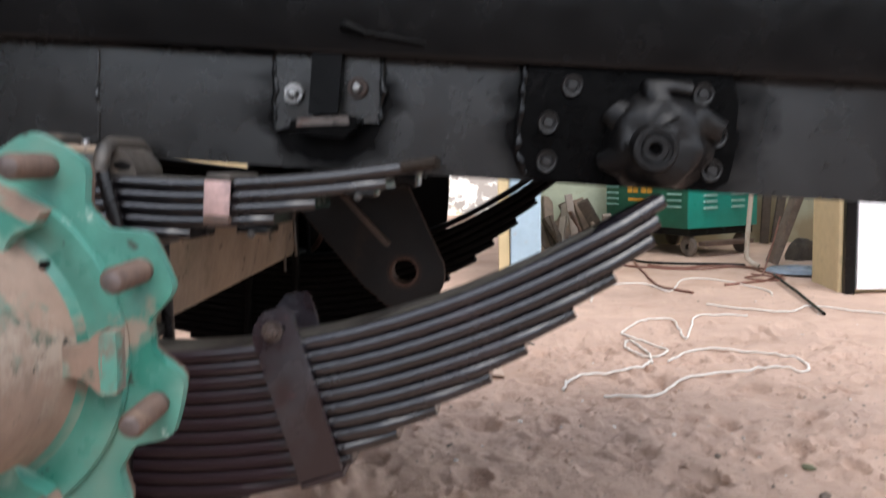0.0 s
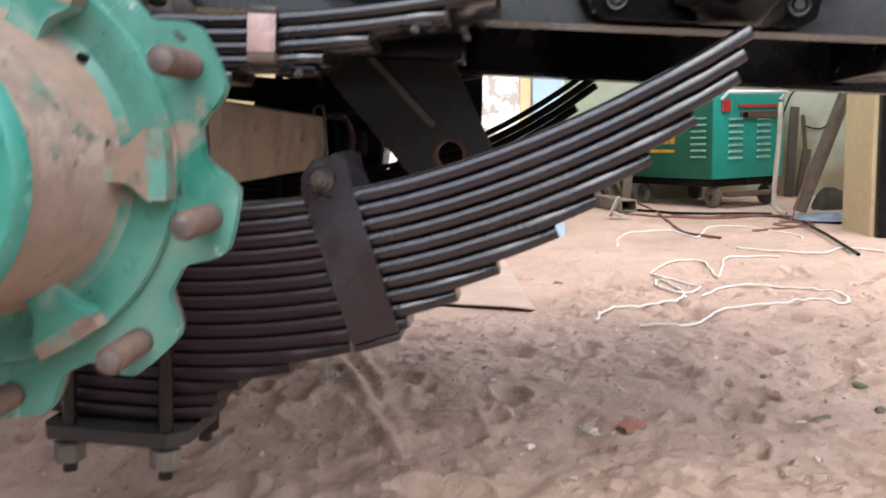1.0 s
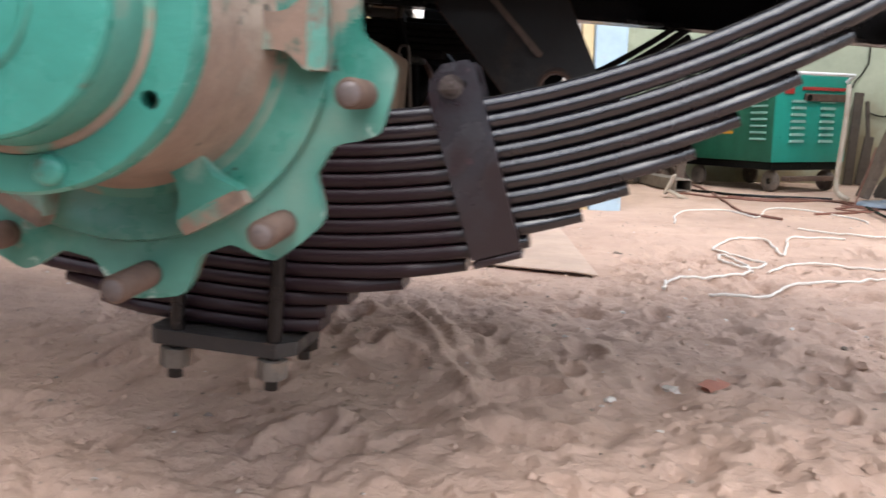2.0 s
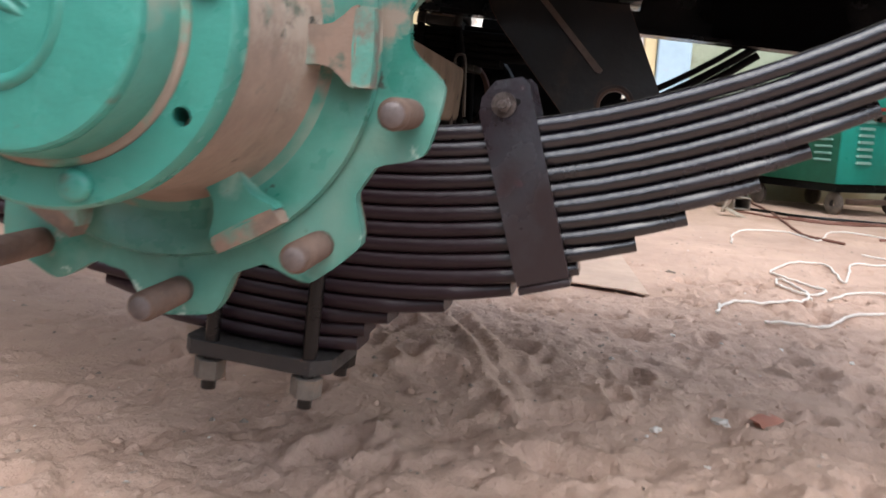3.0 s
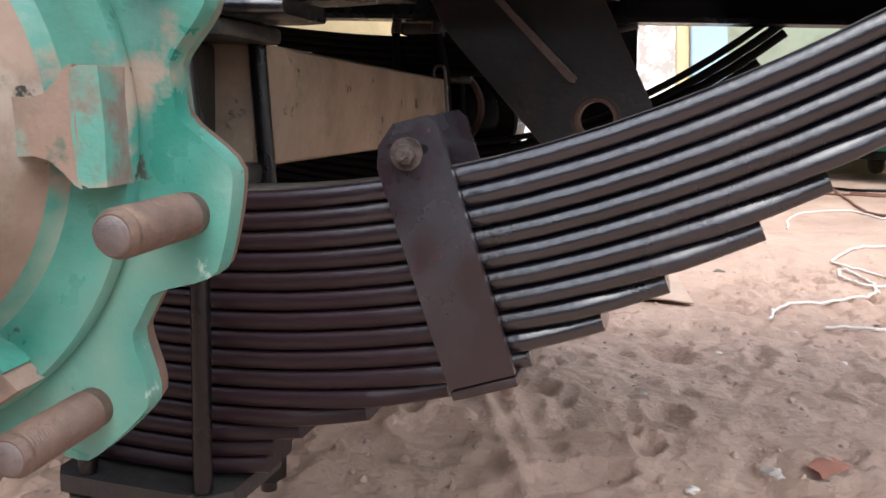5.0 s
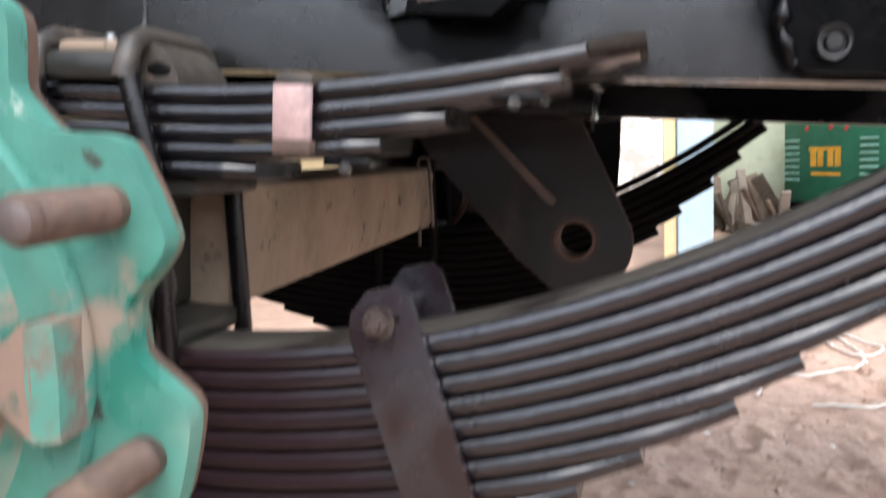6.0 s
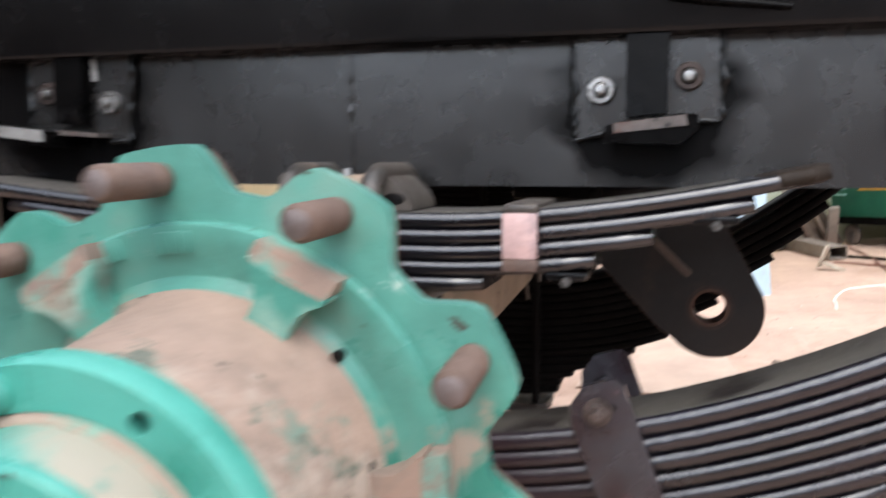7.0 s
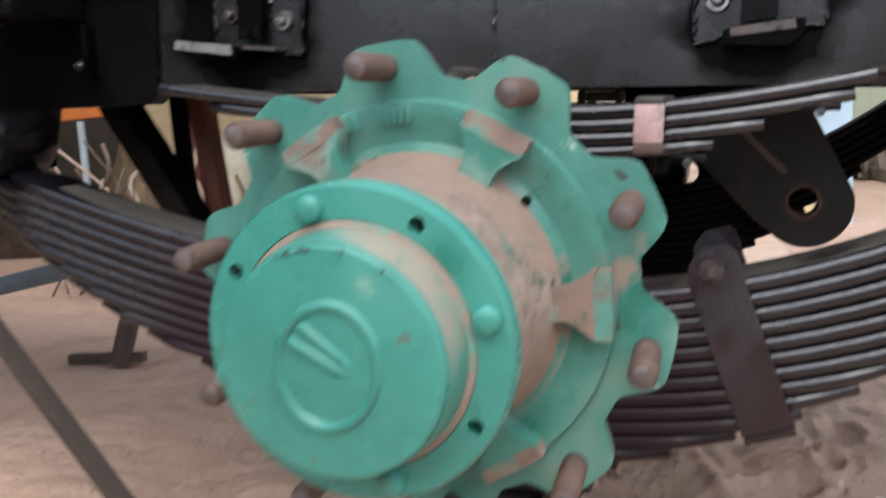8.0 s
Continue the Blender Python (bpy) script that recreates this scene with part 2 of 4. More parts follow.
ZINC = material("bright_bolt", (.34, .33, .32), .3, .9, [((.05, .045, .04), 40, .55, .15, .5)], 25, .2, .2, 90)
RUSTD = material("dark_rust", (.036, .022, .017), .6, .1, [((.085, .042, .028), 26, .60, .2, .8)], 18, .3, .4, 90)
WORN = material("worn_cut_edge", (.095, .078, .070), .5, .3, [((.085, .036, .026), 34, .52, .1, .7), ((.02, .017, .015), 50, .6, .08, .4)], 30, .3, .3, 90)
TIPB = material("scorched_tip", (.020, .014, .010), .6, 0, [((.055, .036, .020), 30, .60, .12, .8)], 20, .3, .5, 90, .1, .15)
EDGE = material("rusty_edge", (.10, .050, .034), .65, .1, [((.045, .026, .02), 30, .52, .15, .7), ((.17, .10, .07), 40, .64, .1, .8)], 20, .3, .3, 90)
PLATE = material("stained_black_plate", (.011, .0095, .0088), .42, 0, [((.045, .028, .020), 12, .56, .18, .7), ((.07, .045, .035), 34, .64, .08, .8)], 9, .3, .25, 70, .1, .5)
RIBD = material("dull_brown_rib", (.135, .098, .080), .6, 0, [((.085, .055, .042), 30, .6, .15, .8)], 20, .3, .3, 90)
REDRUST = material("red_oxide", (.15, .050, .032), .7, 0, [((.07, .03, .02), 10, .55, .2, .8)], 8, .2, .3, 60)
AXLE = material("dusty_axle", (.285, .208, .148), .8, 0, [((.165, .125, .085), 9, .50, .2, .85), ((.04, .03, .024), 22, .61, .05, .8)], 6, .2, .35, 50)
OLIVE = material("seat_casting", (.024, .024, .020), .5, 0, [((.10, .075, .055), 10, .64, .25, .9)], 9, .3, .4, 60)
SAND = material("sand", (.545, .382, .300), .95, 0, [((.37, .235, .165), 3, .52, .3, .95), ((.60, .435, .33), 13, .60, .2, .95), ((.32, .22, .165), 40, .635, .07, .65), ((.74, .64, .54), 95, .70, .03, .9)], 1.6, .15, 1.0, 75, .03, .15)
WALLP = material("limewash_wall", (.42, .45, .34), .9, 0, [((.25, .22, .15), 3, .58, .25, .9)], 2, .15, .3, 30)
# old damp on the limewash in the corner
zone(WALLP, (.235, .190, .120), .9, .3, blots([(2.06, .20, .24, .34), (2.50, .12, .40, .26), (1.50, .05, .5, .14)], 5, 1.3, .45))
CREAM = material("cream_plaster", (.66, .52, .30), .85, 0, [((.40, .30, .18), 4, .6, .25, .9)], 3, .12, .3, 30)
WHITE = material("white_paint", (.84, .84, .85), .6, 0, [((.5, .45, .40), 7, .62, .2, .8)], 4, .06, .1, 40)
BLUE = material("pale_blue_paint", (.40, .53, .62), .55, 0, [((.45, .38, .32), 9, .62, .2, .8)], 5, .1, .15, 40)
TEAL = material("welder_green", (.010, .26, .20), .4, 0, [((.2, .16, .12), 12, .66, .2, .8)], 6, .12, .1, 40)
ROPE = material("white_cord", (.75, .70, .64), .8, 0, [((.5, .38, .3), 30, .6, .2, .9)], 30, .1, .4, 200)

for node in SAND.node_tree.nodes:
    if node.type == "BUMP":
        node.inputs["Distance"].default_value = .008

# ---------------------------------------------------------------- truck frame of reference: x along the rail, y across, z up, at the hub's centre
TRUCK = pose(-.338, 0, .506, 0, 4.7, 0)
FAR = Vector((-.045, .90, -.005))     # from the near springs to the far ones


def ground_height(x, y):
    far = min(max((y - 2.6) / 2.6, 0), 1)
    return .05 * far * far * (3 - 2 * far)


# ---------------------------------------------------------------- ground
TREAD = {}
tread_rng = random.Random(77)
for _ in range(430):
    tx, ty = tread_rng.uniform(-1.3, 1.7), tread_rng.uniform(.5, 3.4)
    tr = tread_rng.choice((.014, .02, .026, .034, .042, .055, .07)) * tread_rng.uniform(.8, 1.2)
    for ci in range(-1, 2):
        for cj in range(-1, 2):
            TREAD.setdefault((int(tx // .15) + ci, int(ty // .15) + cj), []).append((tx, ty, tr, (tx * 7 + ty * 3) % 3.14, .45 + (tx * 13 + ty * 5) % .45))


def dents(x, y):
    """Heel and toe marks: hollows with a low raised lip."""
    z = 0
    for tx, ty, tr, turn, flat in TREAD.get((int(x // .15), int(y // .15)), ()):
        dx, dy = x - tx, y - ty
        u = (dx * math.cos(turn) + dy * math.sin(turn)) / tr
        v = (dy * math.cos(turn) - dx * math.sin(turn)) / (tr * flat)
        d = math.sqrt(u * u + v * v) + .25 * noise.noise(Vector((x * 30, y * 30, tr * 90)))
        if d < 1.6:
            z += min(tr, .055) * (-.38 * max(1 - d * d, 0) + .12 * math.exp(-((d - 1.12) / .22) ** 2))
    return z


def lump(x, y):
    """Trodden sand: soft swells, heel marks and a low mound with two grooves by the axle."""
    rough = 1 - .8 * min(max((y - 2.8) / 1.4, 0), 1)
    p = Vector((x, y, 0))
    z = .020 * noise.noise(p * 2.1) + .011 * noise.noise(p * 5.5 + Vector((7, 0, 0)))
    c = noise.noise(p * 10 + Vector((0, 5, 0)))
    e = noise.noise(p * 17 + Vector((3, 9, 0)))
    trod = .25 + 1.3 * min(max(noise.noise(p * 1.7 + Vector((2, 4, 0))) + .35, 0), .7)
    z += -.028 * max(c - .12, 0) - .030 * trod * max(e - .12, 0) + .012 * max(-c - .25, 0) + trod * (.008 * noise.noise(p * 26) + .0055 * noise.noise(p * 47) + .003 * noise.noise(p * 90))
    m = math.exp(-((x + .42) / .42) ** 2 - ((y - 1.75) / .50) ** 2)
    g = 0
    for k, w in ((0, 1), (.07, .7)):
        d = (x + .40 - k) - (1.95 - y) * (.42 - k)
        along = min(max((y - 1.25) / .15, 0), 1) * min(max((2.05 - y) / .1, 0), 1)
        g += w * along * (math.exp(-(d / .016) ** 2) - .8 * math.exp(-((d - .035) / .02) ** 2))
    z += .045 * m + .012 * g + dents(x, y)
    card = min(max((abs(x + .17) - .30) / .08, 0), 1) if 2.45 < y < 3.9 else 1
    return rough * z * max(card, min(max((2.5 - y) / .05, 0), 1)) - .006


def build_ground():
    xs = [-60, -20, -9, -6, -4.5, -3.6] + [-3.2 + .04 * k for k in range(50)] + [-1.2 + .0065 * k for k in range(400)] + [1.42 + .04 * k for k in range(46)] + [3.3, 3.7, 4.5, 6, 9, 20, 60]
    ys = [-60, -20, -8, -4, -2, -1, -.4, 0, .3, .5] + [.7 + .02 * k for k in range(10)] + [.9 + .0065 * k for k in range(330)] + [3.06 + .035 * k for k in range(99)] + [6.6, 7.2, 7.8, 9, 12, 20, 60]
    bm = bmesh.new()
    vs = [[bm.verts.new((x, y, ground_height(x, y) + lump(x, y))) for x in xs] for y in ys]
    for a, b in zip(vs, vs[1:]):
        for k in range(len(xs) - 1):
            bm.faces.new((a[k], a[k + 1], b[k + 1], b[k]))
    g = part("ground", bm, SAND, None, smooth=180)
    tagged(g, "trodden pale brown sandy ground with footprints and litter", "ground", kind="structure")


build_ground()


# ---------------------------------------------------------------- leaf springs
def leaf_mesh(top, x0, x1, drop, thick, width, y_mid, taper=.05, tip=.62, n=34):
    """One bent leaf: top(x) is the pack's upper curve, drop its depth below it. Rounded sides, ends narrowed."""
    bm = bmesh.new()
    rings = []
    section = []
    for sy in (-1, 1):
        for k in range(5):
            a = math.pi * (k / 4 - .5)
            section.append((sy, math.cos(a), math.sin(a) * (1 if sy > 0 else -1)))
    bulge = thick * .34
    us = [x0 + (x1 - x0) * k / n for k in range(n + 1)]
    us = sorted(us + [x0 + taper * .02, x0 + taper, x1 - taper, x1 - taper * .02])
    for x in us:
        s = (top(x + .001) - top(x - .001)) / .002
        nx, nz = -s / math.hypot(1, s), 1 / math.hypot(1, s)
        near = min(x - x0, x1 - x) / taper
        w = width / 2 * (1 if near >= 1 else tip + (1 - tip) * max(near, 0))
        ring = []
        for sy, c, h in section:
            d = drop + thick / 2 - h * thick / 2
            ring.append(bm.verts.new((x - nx * d, y_mid + sy * (w - bulge + bulge * c), top(x) - nz * d)))
        rings.append(ring)
    for a, b in zip(rings, rings[1:]):
        m = len(a)
        for k in range(m):
            bm.faces.new((a[k], a[(k + 1) % m], b[(k + 1) % m], b[k]))
    bm.faces.new(rings[0][::-1])
    bm.faces.new(rings[-1])
    return bm


Y0, PITCH, WIDE = .885, .0149, .078
MID = Y0 + WIDE / 2


def main_top(x):
    return -.046 + (.60 if x > 0 else .23) * x * x


def bottom_at(top, tip, drop):
    """The x on the upper curve whose normal meets x = tip at the depth drop."""
    x = tip
    for _ in range(30):
        s = (top(x + .001) - top(x - .001)) / .002
        x = tip - s / math.hypot(1, s) * drop
    return x


RIGHT_TIPS = [.592, .588, .584, .548, .509, .461, .425, .369, .329, .281, .222, .160, .106, .084, .078]
LEFT_TIPS = [.70, .74, .73, .725, .715, .69, .655, .61, .56, .49, .41, .33, .26, .20, .16]


def strap(path, width, thick, bm=None):
    """A flat bar bent along a path in y and z, standing between two x."""
    bm = bm or bmesh.new()
    pts = [Vector(p) for p in path]
    rings = []
    for i, p in enumerate(pts):
        d = (pts[min(i + 1, len(pts) - 1)] - pts[max(i - 1, 0)]).normalized()
        n = d.cross(Vector((1, 0, 0))).normalized()
        a = Vector((width / 2, 0, 0))
        rings.append([bm.verts.new(q) for q in (p - a, p + a, p + a + n * thick, p - a + n * thick)])
    for a, b in zip(rings, rings[1:]):
        for k in range(4):
            bm.faces.new((a[k], a[(k + 1) % 4], b[(k + 1) % 4], b[k]))
    bm.faces.new(rings[0])
    bm.faces.new(rings[-1][::-1])
    return bm


def lean(bm, x, z, degrees):
    """Turn about the y line through x, z; positive leans the top to +x."""
    bmesh.ops.rotate(bm, verts=bm.verts, cent=(x, 0, z), matrix=Matrix.Rotation(radians(degrees), 3, "Y"))
    return bm


def far_top(x):
    return -.038 + (.74 if x > 0 else .23) * x * x


def build_main_spring(label, main_top, paint, base, far=False):
    s = thing("leaf_spring", label, "leaf spring", base @ pose(0, MID, -.046), "leaf springs of the axle")
    off = Matrix.Translation((0, -MID, .046))

    def add(name, bm, mat, parent=s, lab="", smooth=50):
        o = part(name, bm, mat, parent, lab, smooth)
        o.data.transform(off)
        return o
    for k, (r, l) in enumerate(zip(RIGHT_TIPS, LEFT_TIPS)):
        drop = (k + 1) * PITCH
        x1, x0 = bottom_at(main_top, r, drop), bottom_at(main_top, -l, drop)
        add("leaf", leaf_mesh(main_top, x0, x1, k * PITCH, PITCH * (.72 if far and k == 0 else .965), WIDE, MID, .045), paint)
    if far:
        return s
    add("dust_film", leaf_mesh(main_top, -.62, .52, -.0005, .0008, WIDE - .014, MID, .10, .5), FILM, s, "grey dust lying on the top leaf")
    # rebound clip: a bent strap round the leaves with a bolt through its ears
    cx, cz, tilt = .2185, -.077, -20.5
    y0, y1 = Y0 - .0085, Y0 + WIDE + .002
    outline = [(-.0240, -.090), (.0240, -.090), (.0245, .086), (.020, .093), (-.004, .095), (-.019, .084), (-.0245, .070)]
    plate = [(cx + x, cz + z) for x, z in outline]
    clip = add("rebound_clip", lean(prism(plate, y0, y0 + .0065, .0012), cx, cz, tilt), CLIP, s, "dull purple-black strap clip", 30)
    back = lean(prism([(x, z + .004) for x, z in plate], y1, y1 + .0065, .0012), cx, cz, tilt)
    add("clip_back", back, CLIP, clip, "", 30)
    add("clip_base", lean(box(cx - .024, cx + .024, y0, y1 + .006, cz - .0985, cz - .0915, .0015), cx, cz, tilt), CLIP, clip, "", 30)
    bx, bz = .1920, -.009
    add("clip_bolt", bolt_head(bx, y0, bz, .0074, .006, .0112), CLIPBOLT, clip, "rusty worn bolt head", 30)
    add("bolt_slot", lathe([(0, y0 - .0006), (.0028, y0 - .0006), (.0032, y0 + .001)], 12, (bx + .0115, 0, bz + .004)), MATTE_SHADE, clip)
    add("spacer_tube", sweep([(bx, y0 + .006, bz), (bx, y1, bz)], .008, 16), CLIP, clip)
    # the eye at the long end
    ex, ez = -.729, .107
    add("eye", lathe([(.022, .874), (.030, .872), (.033, .876), (.040, .876), (.043, .871), (.053, .872), (.057, .877), (.057, .966), (.053, .972), (.022, .972), (.022, .874)], 48, (ex, 0, ez)), BLACK, s, "rolled black eye of the master leaf")
    add("eye_pin", lathe([(0, .866), (.012, .866), (.015, .862), (.018, .863), (.020, .868), (.020, .98), (0, .98)], 28, (ex, 0, ez)), PLATE, s)
    return s


FAR_SIDE = Matrix.Translation(TRUCK.to_3x3() @ FAR) @ TRUCK
spring = build_main_spring("black painted pack of fifteen curved steel leaves under the axle", main_top, LEAF, TRUCK)
far_spring = build_main_spring("leaf spring pack at the truck's far side, blackened for shade", far_top, MATTE_SHADE, FAR_SIDE, True)

HY, HP = .872, .0128


def helper_top(x):
    return .143 + (.32 * max(x - .06, 0) ** 1.70 if x > 0 else .16 * max(-x - .06, 0) ** 1.7)


def build_helper(label, paint, base, far=False):
    s = thing("helper_spring", label, "helper spring", base @ pose(0, MID, .143), "helper springs of the axle")
    off = Matrix.Translation((0, -MID, -.143))

    def add(name, bm, mat, parent=s, lab="", smooth=50):
        o = part(name, bm, mat, parent, lab, smooth)
        o.data.transform(off)
        return o
    for k, (r, l) in enumerate(zip([.348, .303, .231, .188, .099], [.43, .36, .30, .23, .12])):
        drop = (k + 1) * HP
        add("leaf", leaf_mesh(helper_top, bottom_at(helper_top, -l, drop), bottom_at(helper_top, r, drop), k * HP, HP * (.99 if far else .93), .09, MID - .004, .02, .86), paint)
    if far:
        add("packing_plate", box(.02, .20, MID - .04, MID + .04, .1435, .1525, .002), MATTE_SHADE, s)
        return s
    add("dust_film", leaf_mesh(helper_top, -.41, .29, -.0005, .0008, .078, MID - .004, .05, .7), FILM, s, "grey dust lying on the top leaf")
    add("rusty_tip", leaf_mesh(helper_top, .305, .350, -.0006, HP * .9, .0915, MID - .004, .012, .8), TIPB, s, "bare rusty end of the top leaf")
    y0, y1 = HY - .005, HY + .096
    xc = .131
    clip = add("clip", box(xc - .0135, xc + .0135, y0, y0 + .004, .109, .1445, .001), PINK, s, "worn pinkish white strap clip", 30)
    add("clip_top", box(xc - .0135, xc + .0135, y0 + .002, y1, .1435, .1520, .003), EAR, clip, "greasy strap over the top leaf", 30)
    add("clip_foot", box(xc - .0135, xc + .0135, y0 - .0005, y1, .099, .1088, .0015), RUSTY, clip, "", 30)
    for x, z in ((.166, .0955), (.275, .141)):
        b = box(x - .016, x + .016, HY + .004, HY + .05, z - .003, z + .003, .001)
        add("rivet_plate", b, BLACK, s, "", 30)
        add("rivet", bolt_head(x, HY + .006, z - .004, .0042, .004, 0), NUTZ, s, "", 30)
    return s


helper = build_helper("short black pack of five steel leaves on the axle", HLEAF, TRUCK)
far_helper = build_helper("short helper spring at the truck's far side, blackened for shade", MATTE_SHADE, FAR_SIDE, True)


# ---------------------------------------------------------------- chassis
def weld(points, r=.0035, seed=1):
    """A lumpy weld bead along points."""
    rng = random.Random(seed)
    pts, rad = [], []
    for a, b in zip(points, points[1:]):
        a, b = Vector(a), Vector(b)
        n = max(3, int((b - a).length / .0035))
        for k in range(n):
            wave = noise.noise(Vector((k * .23, seed * 3.7, 0)))
            j = Vector((rng.uniform(-1, 1), rng.uniform(-.6, .6), rng.uniform(-1, 1))) * .0008 + (b - a).cross(Vector((0, 1, 0))).normalized() * wave * .0022
            pts.append(a.lerp(b, k / n) + j)
            rad.append(r * rng.uniform(.8, 1.15) * (1 + .7 * wave))
    return sweep(pts, rad, 7)


def disc_hole_plate(outline, hole, y0, y1, n=28):
    """A plate with one round hole (x, z, r)."""
    hx, hz, hr = hole
    bm = bmesh.new()
    m = len(outline)
    outer = [Vector((x, 0, z)) for x, z in outline]
    # outline resampled by angle about the hole
    pts = []
    for k in range(n):
        a = math.tau * k / n
        d = Vector((math.cos(a), 0, math.sin(a)))
        best = None
        for i in range(m):
            p, q = outer[i] - Vector((hx, 0, hz)), outer[(i + 1) % m] - Vector((hx, 0, hz))
            e = q - p
            det = d.x * -e.z + d.z * e.x
            if abs(det) < 1e-12:
                continue
            t = (p.x * -e.z + p.z * e.x) / det
            u = (d.x * p.z - d.z * p.x) / det
            if t > 0 and -1e-6 <= u <= 1 + 1e-6 and (best is None or t > best):
                best = t
        pts.append((hx + d.x * best, hz + d.z * best, hx + d.x * hr, hz + d.z * hr))
    V = [[bm.verts.new(v) for v in ((ox, y0, oz), (ox, y1, oz), (ix, y1, iz), (ix, y0, iz))] for ox, oz, ix, iz in pts]
    for k in range(n):
        a, b = V[k], V[(k + 1) % n]
        for i in range(4):
            bm.faces.new((a[i], b[i], b[(i + 1) % 4], a[(i + 1) % 4]))
    return bm


def build_chassis():
    c = thing("truck_chassis", "black painted steel truck frame jacked up over sand", "truck frame", TRUCK @ pose(0, .975, .162))
    off = Matrix.Translation((0, -.975, -.162))

    def add(name, bm, mat, label="", smooth=40, parent=c):
        o = part(name, bm, mat, parent, label, smooth)
        o.data.transform(off)
        return o
    L0, L1 = -3.2, 1.7
    for y, s in ((.975, 1), (.975 + .80, -1)):
        # one channel: web with both flanges turned inwards
        sec = [(y, .162), (y + .052 * s, .162), (y + .052 * s, .170), (y + .008 * s, .170), (y + .008 * s, .284), (y + .052 * s, .284), (y + .052 * s, .292), (y, .292)]
        bm = bmesh.new()
        a = [bm.verts.new((L0, p, q)) for p, q in sec]
        b = [bm.verts.new((L1, p, q)) for p, q in sec]
        for k in range(8):
            bm.faces.new((a[k], a[(k + 1) % 8], b[(k + 1) % 8], b[k]))
        bm.faces.new(a)
        bm.faces.new(b[::-1])
        soften(bm, .002)
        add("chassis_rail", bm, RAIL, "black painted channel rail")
        add("sub_beam", box(L0, L1, y - .028 * s, y + .06 * s, .287, .50, .006), BLACK, "greasy black upper beam")
        add("packing_strip", box(L0, L1, y + .003 * s, y + .05 * s, .292, .296), BLACK)
    for x in (-1.5, .95):
        add("cross_member", box(x, x + .09, 1.03, 1.72, .175, .28, .004), BLACK)
    add("deck", box(L0, 1.1, .92, 1.83, .50, .54, .004), BLACK, "unseen dark deck added over the frame for shade")
    add("rod_stub", sweep([(.236, .945, .318), (.242, .944, .317), (.262, .944, .3105), (.295, .944, .3065), (.328, .945, .302)], [.006, .0065, .0038, .0034, .0028], 8), TAR, "short black rod on the beam", 60)
    # weld seam across the web and one along its foot
    add("seam", weld([(-.048, .9745, .175), (-.050, .9745, .285)], .002, 3), RAIL)
    add("foot_seam", weld([(-.10, .9745, .171), (.02, .9745, .170)], .003, 5), BLACK)

    # two body brackets: a plate with two bright bolts, a gusset between them and a shelf at its foot
    for n, (s, cx) in enumerate(((1, .2175), (-1, -.343))):
        def X(u):
            return cx + s * u
        pl = [(-.058, .2905), (-.055, .203), (-.030, .209), (.062, .217), (.060, .2905)]
        br = add("body_bracket", prism([(X(u), z) for u, z in pl], .9665, .975, .0012), TAB, "small welded bracket with two bright bolts", 30)
        gusset = prism([(X(u), z) for u, z in ((-.014, .302), (-.013, .220), (.019, .223), (.020, .302))], .953, .9665, .002)
        for v in gusset.verts:
            if v.co.y < .96 and v.co.z < .25:
                v.co.y -= .012 if s > 0 else .004
        add("gusset", gusset, TAR, "black gusset between the bolts", 30, br)
        if s > 0:
            edge = [(-.030, .199), (-.028, .2120), (-.020, .2150), (.030, .2215), (.043, .2205), (.044, .209), (.030, .197)]
            lip, bare = [(-.021, .2065), (-.022, .2145), (.034, .2205), (.036, .2120)], WORN
        else:
            edge = [(.008, .1985), (.010, .2140), (.060, .2205), (.094, .2235), (.096, .2105), (.060, .205)]
            lip, bare = [(.013, .2035), (.014, .2150), (.092, .2230), (.093, .2125)], BARE
            ledge = prism([(X(u), z) for u, z in ((-.034, .2085), (-.034, .2120), (.014, .2160), (.014, .2115))], .945, .9665, .001)
            add("ledge", ledge, WORN, "thin worn ledge", 30, br)
            add("bright_bead", weld([(X(-.0175), .9655, .291), (X(-.0180), .9655, .262)], .0028, 61), BARE, "fresh bright weld", 60, br)
        add("shelf", prism([(X(u), z) for u, z in edge], .926, .9665, .004), TAR, "thick flame-cut shelf", 40, br)
        add("shelf_edge", prism([(X(u), z) for u, z in lip], .9245, .927, .0008), bare, "bare cut edge", 30, br)
        for u, z in ((-.0355, .2435), (.036, .2535)):
            ring = [(.0066, .9625), (.0072, .9600), (.0105, .9600), (.0117, .9620), (.0119, .9665)]
            add("washer", lathe(ring, 28, (X(u), 0, z)), ZINC if u < 0 else RUSTD, "", 40, br)
            add("bolt", lathe([(0, .9545), (.0040, .9550), (.0060, .9575), (.0062, .9645), (0, .9645)], 20, (X(u), 0, z)), ZINC, "bright zinc bolt end", 40, br)
        for k, (a, b, r) in enumerate((((-.060, .288), (-.057, .203), .0036), ((.062, .288), (.064, .216), .0036), ((-.057, .203), (-.030, .207), .0030), ((.045, .2165), (.063, .217), .0028))):
            add("weld_bead", weld([(X(a[0]), .9685, a[1]), (X(b[0]), .9685, b[1])], r, 11 + 10 * k + n), BEAD, "", 60, br)

    # slipper bracket over the short spring end
    ring = [(.445, .298), (.438, .270), (.437, .195), (.445, .172), (.455, .166), (.650, .166), (.664, .175), (.668, .200), (.667, .262), (.655, .298)]
    br = add("slipper_bracket", prism(ring, .957, .975, .004), TAR, "heavy cast bracket thick with black paint", 30)
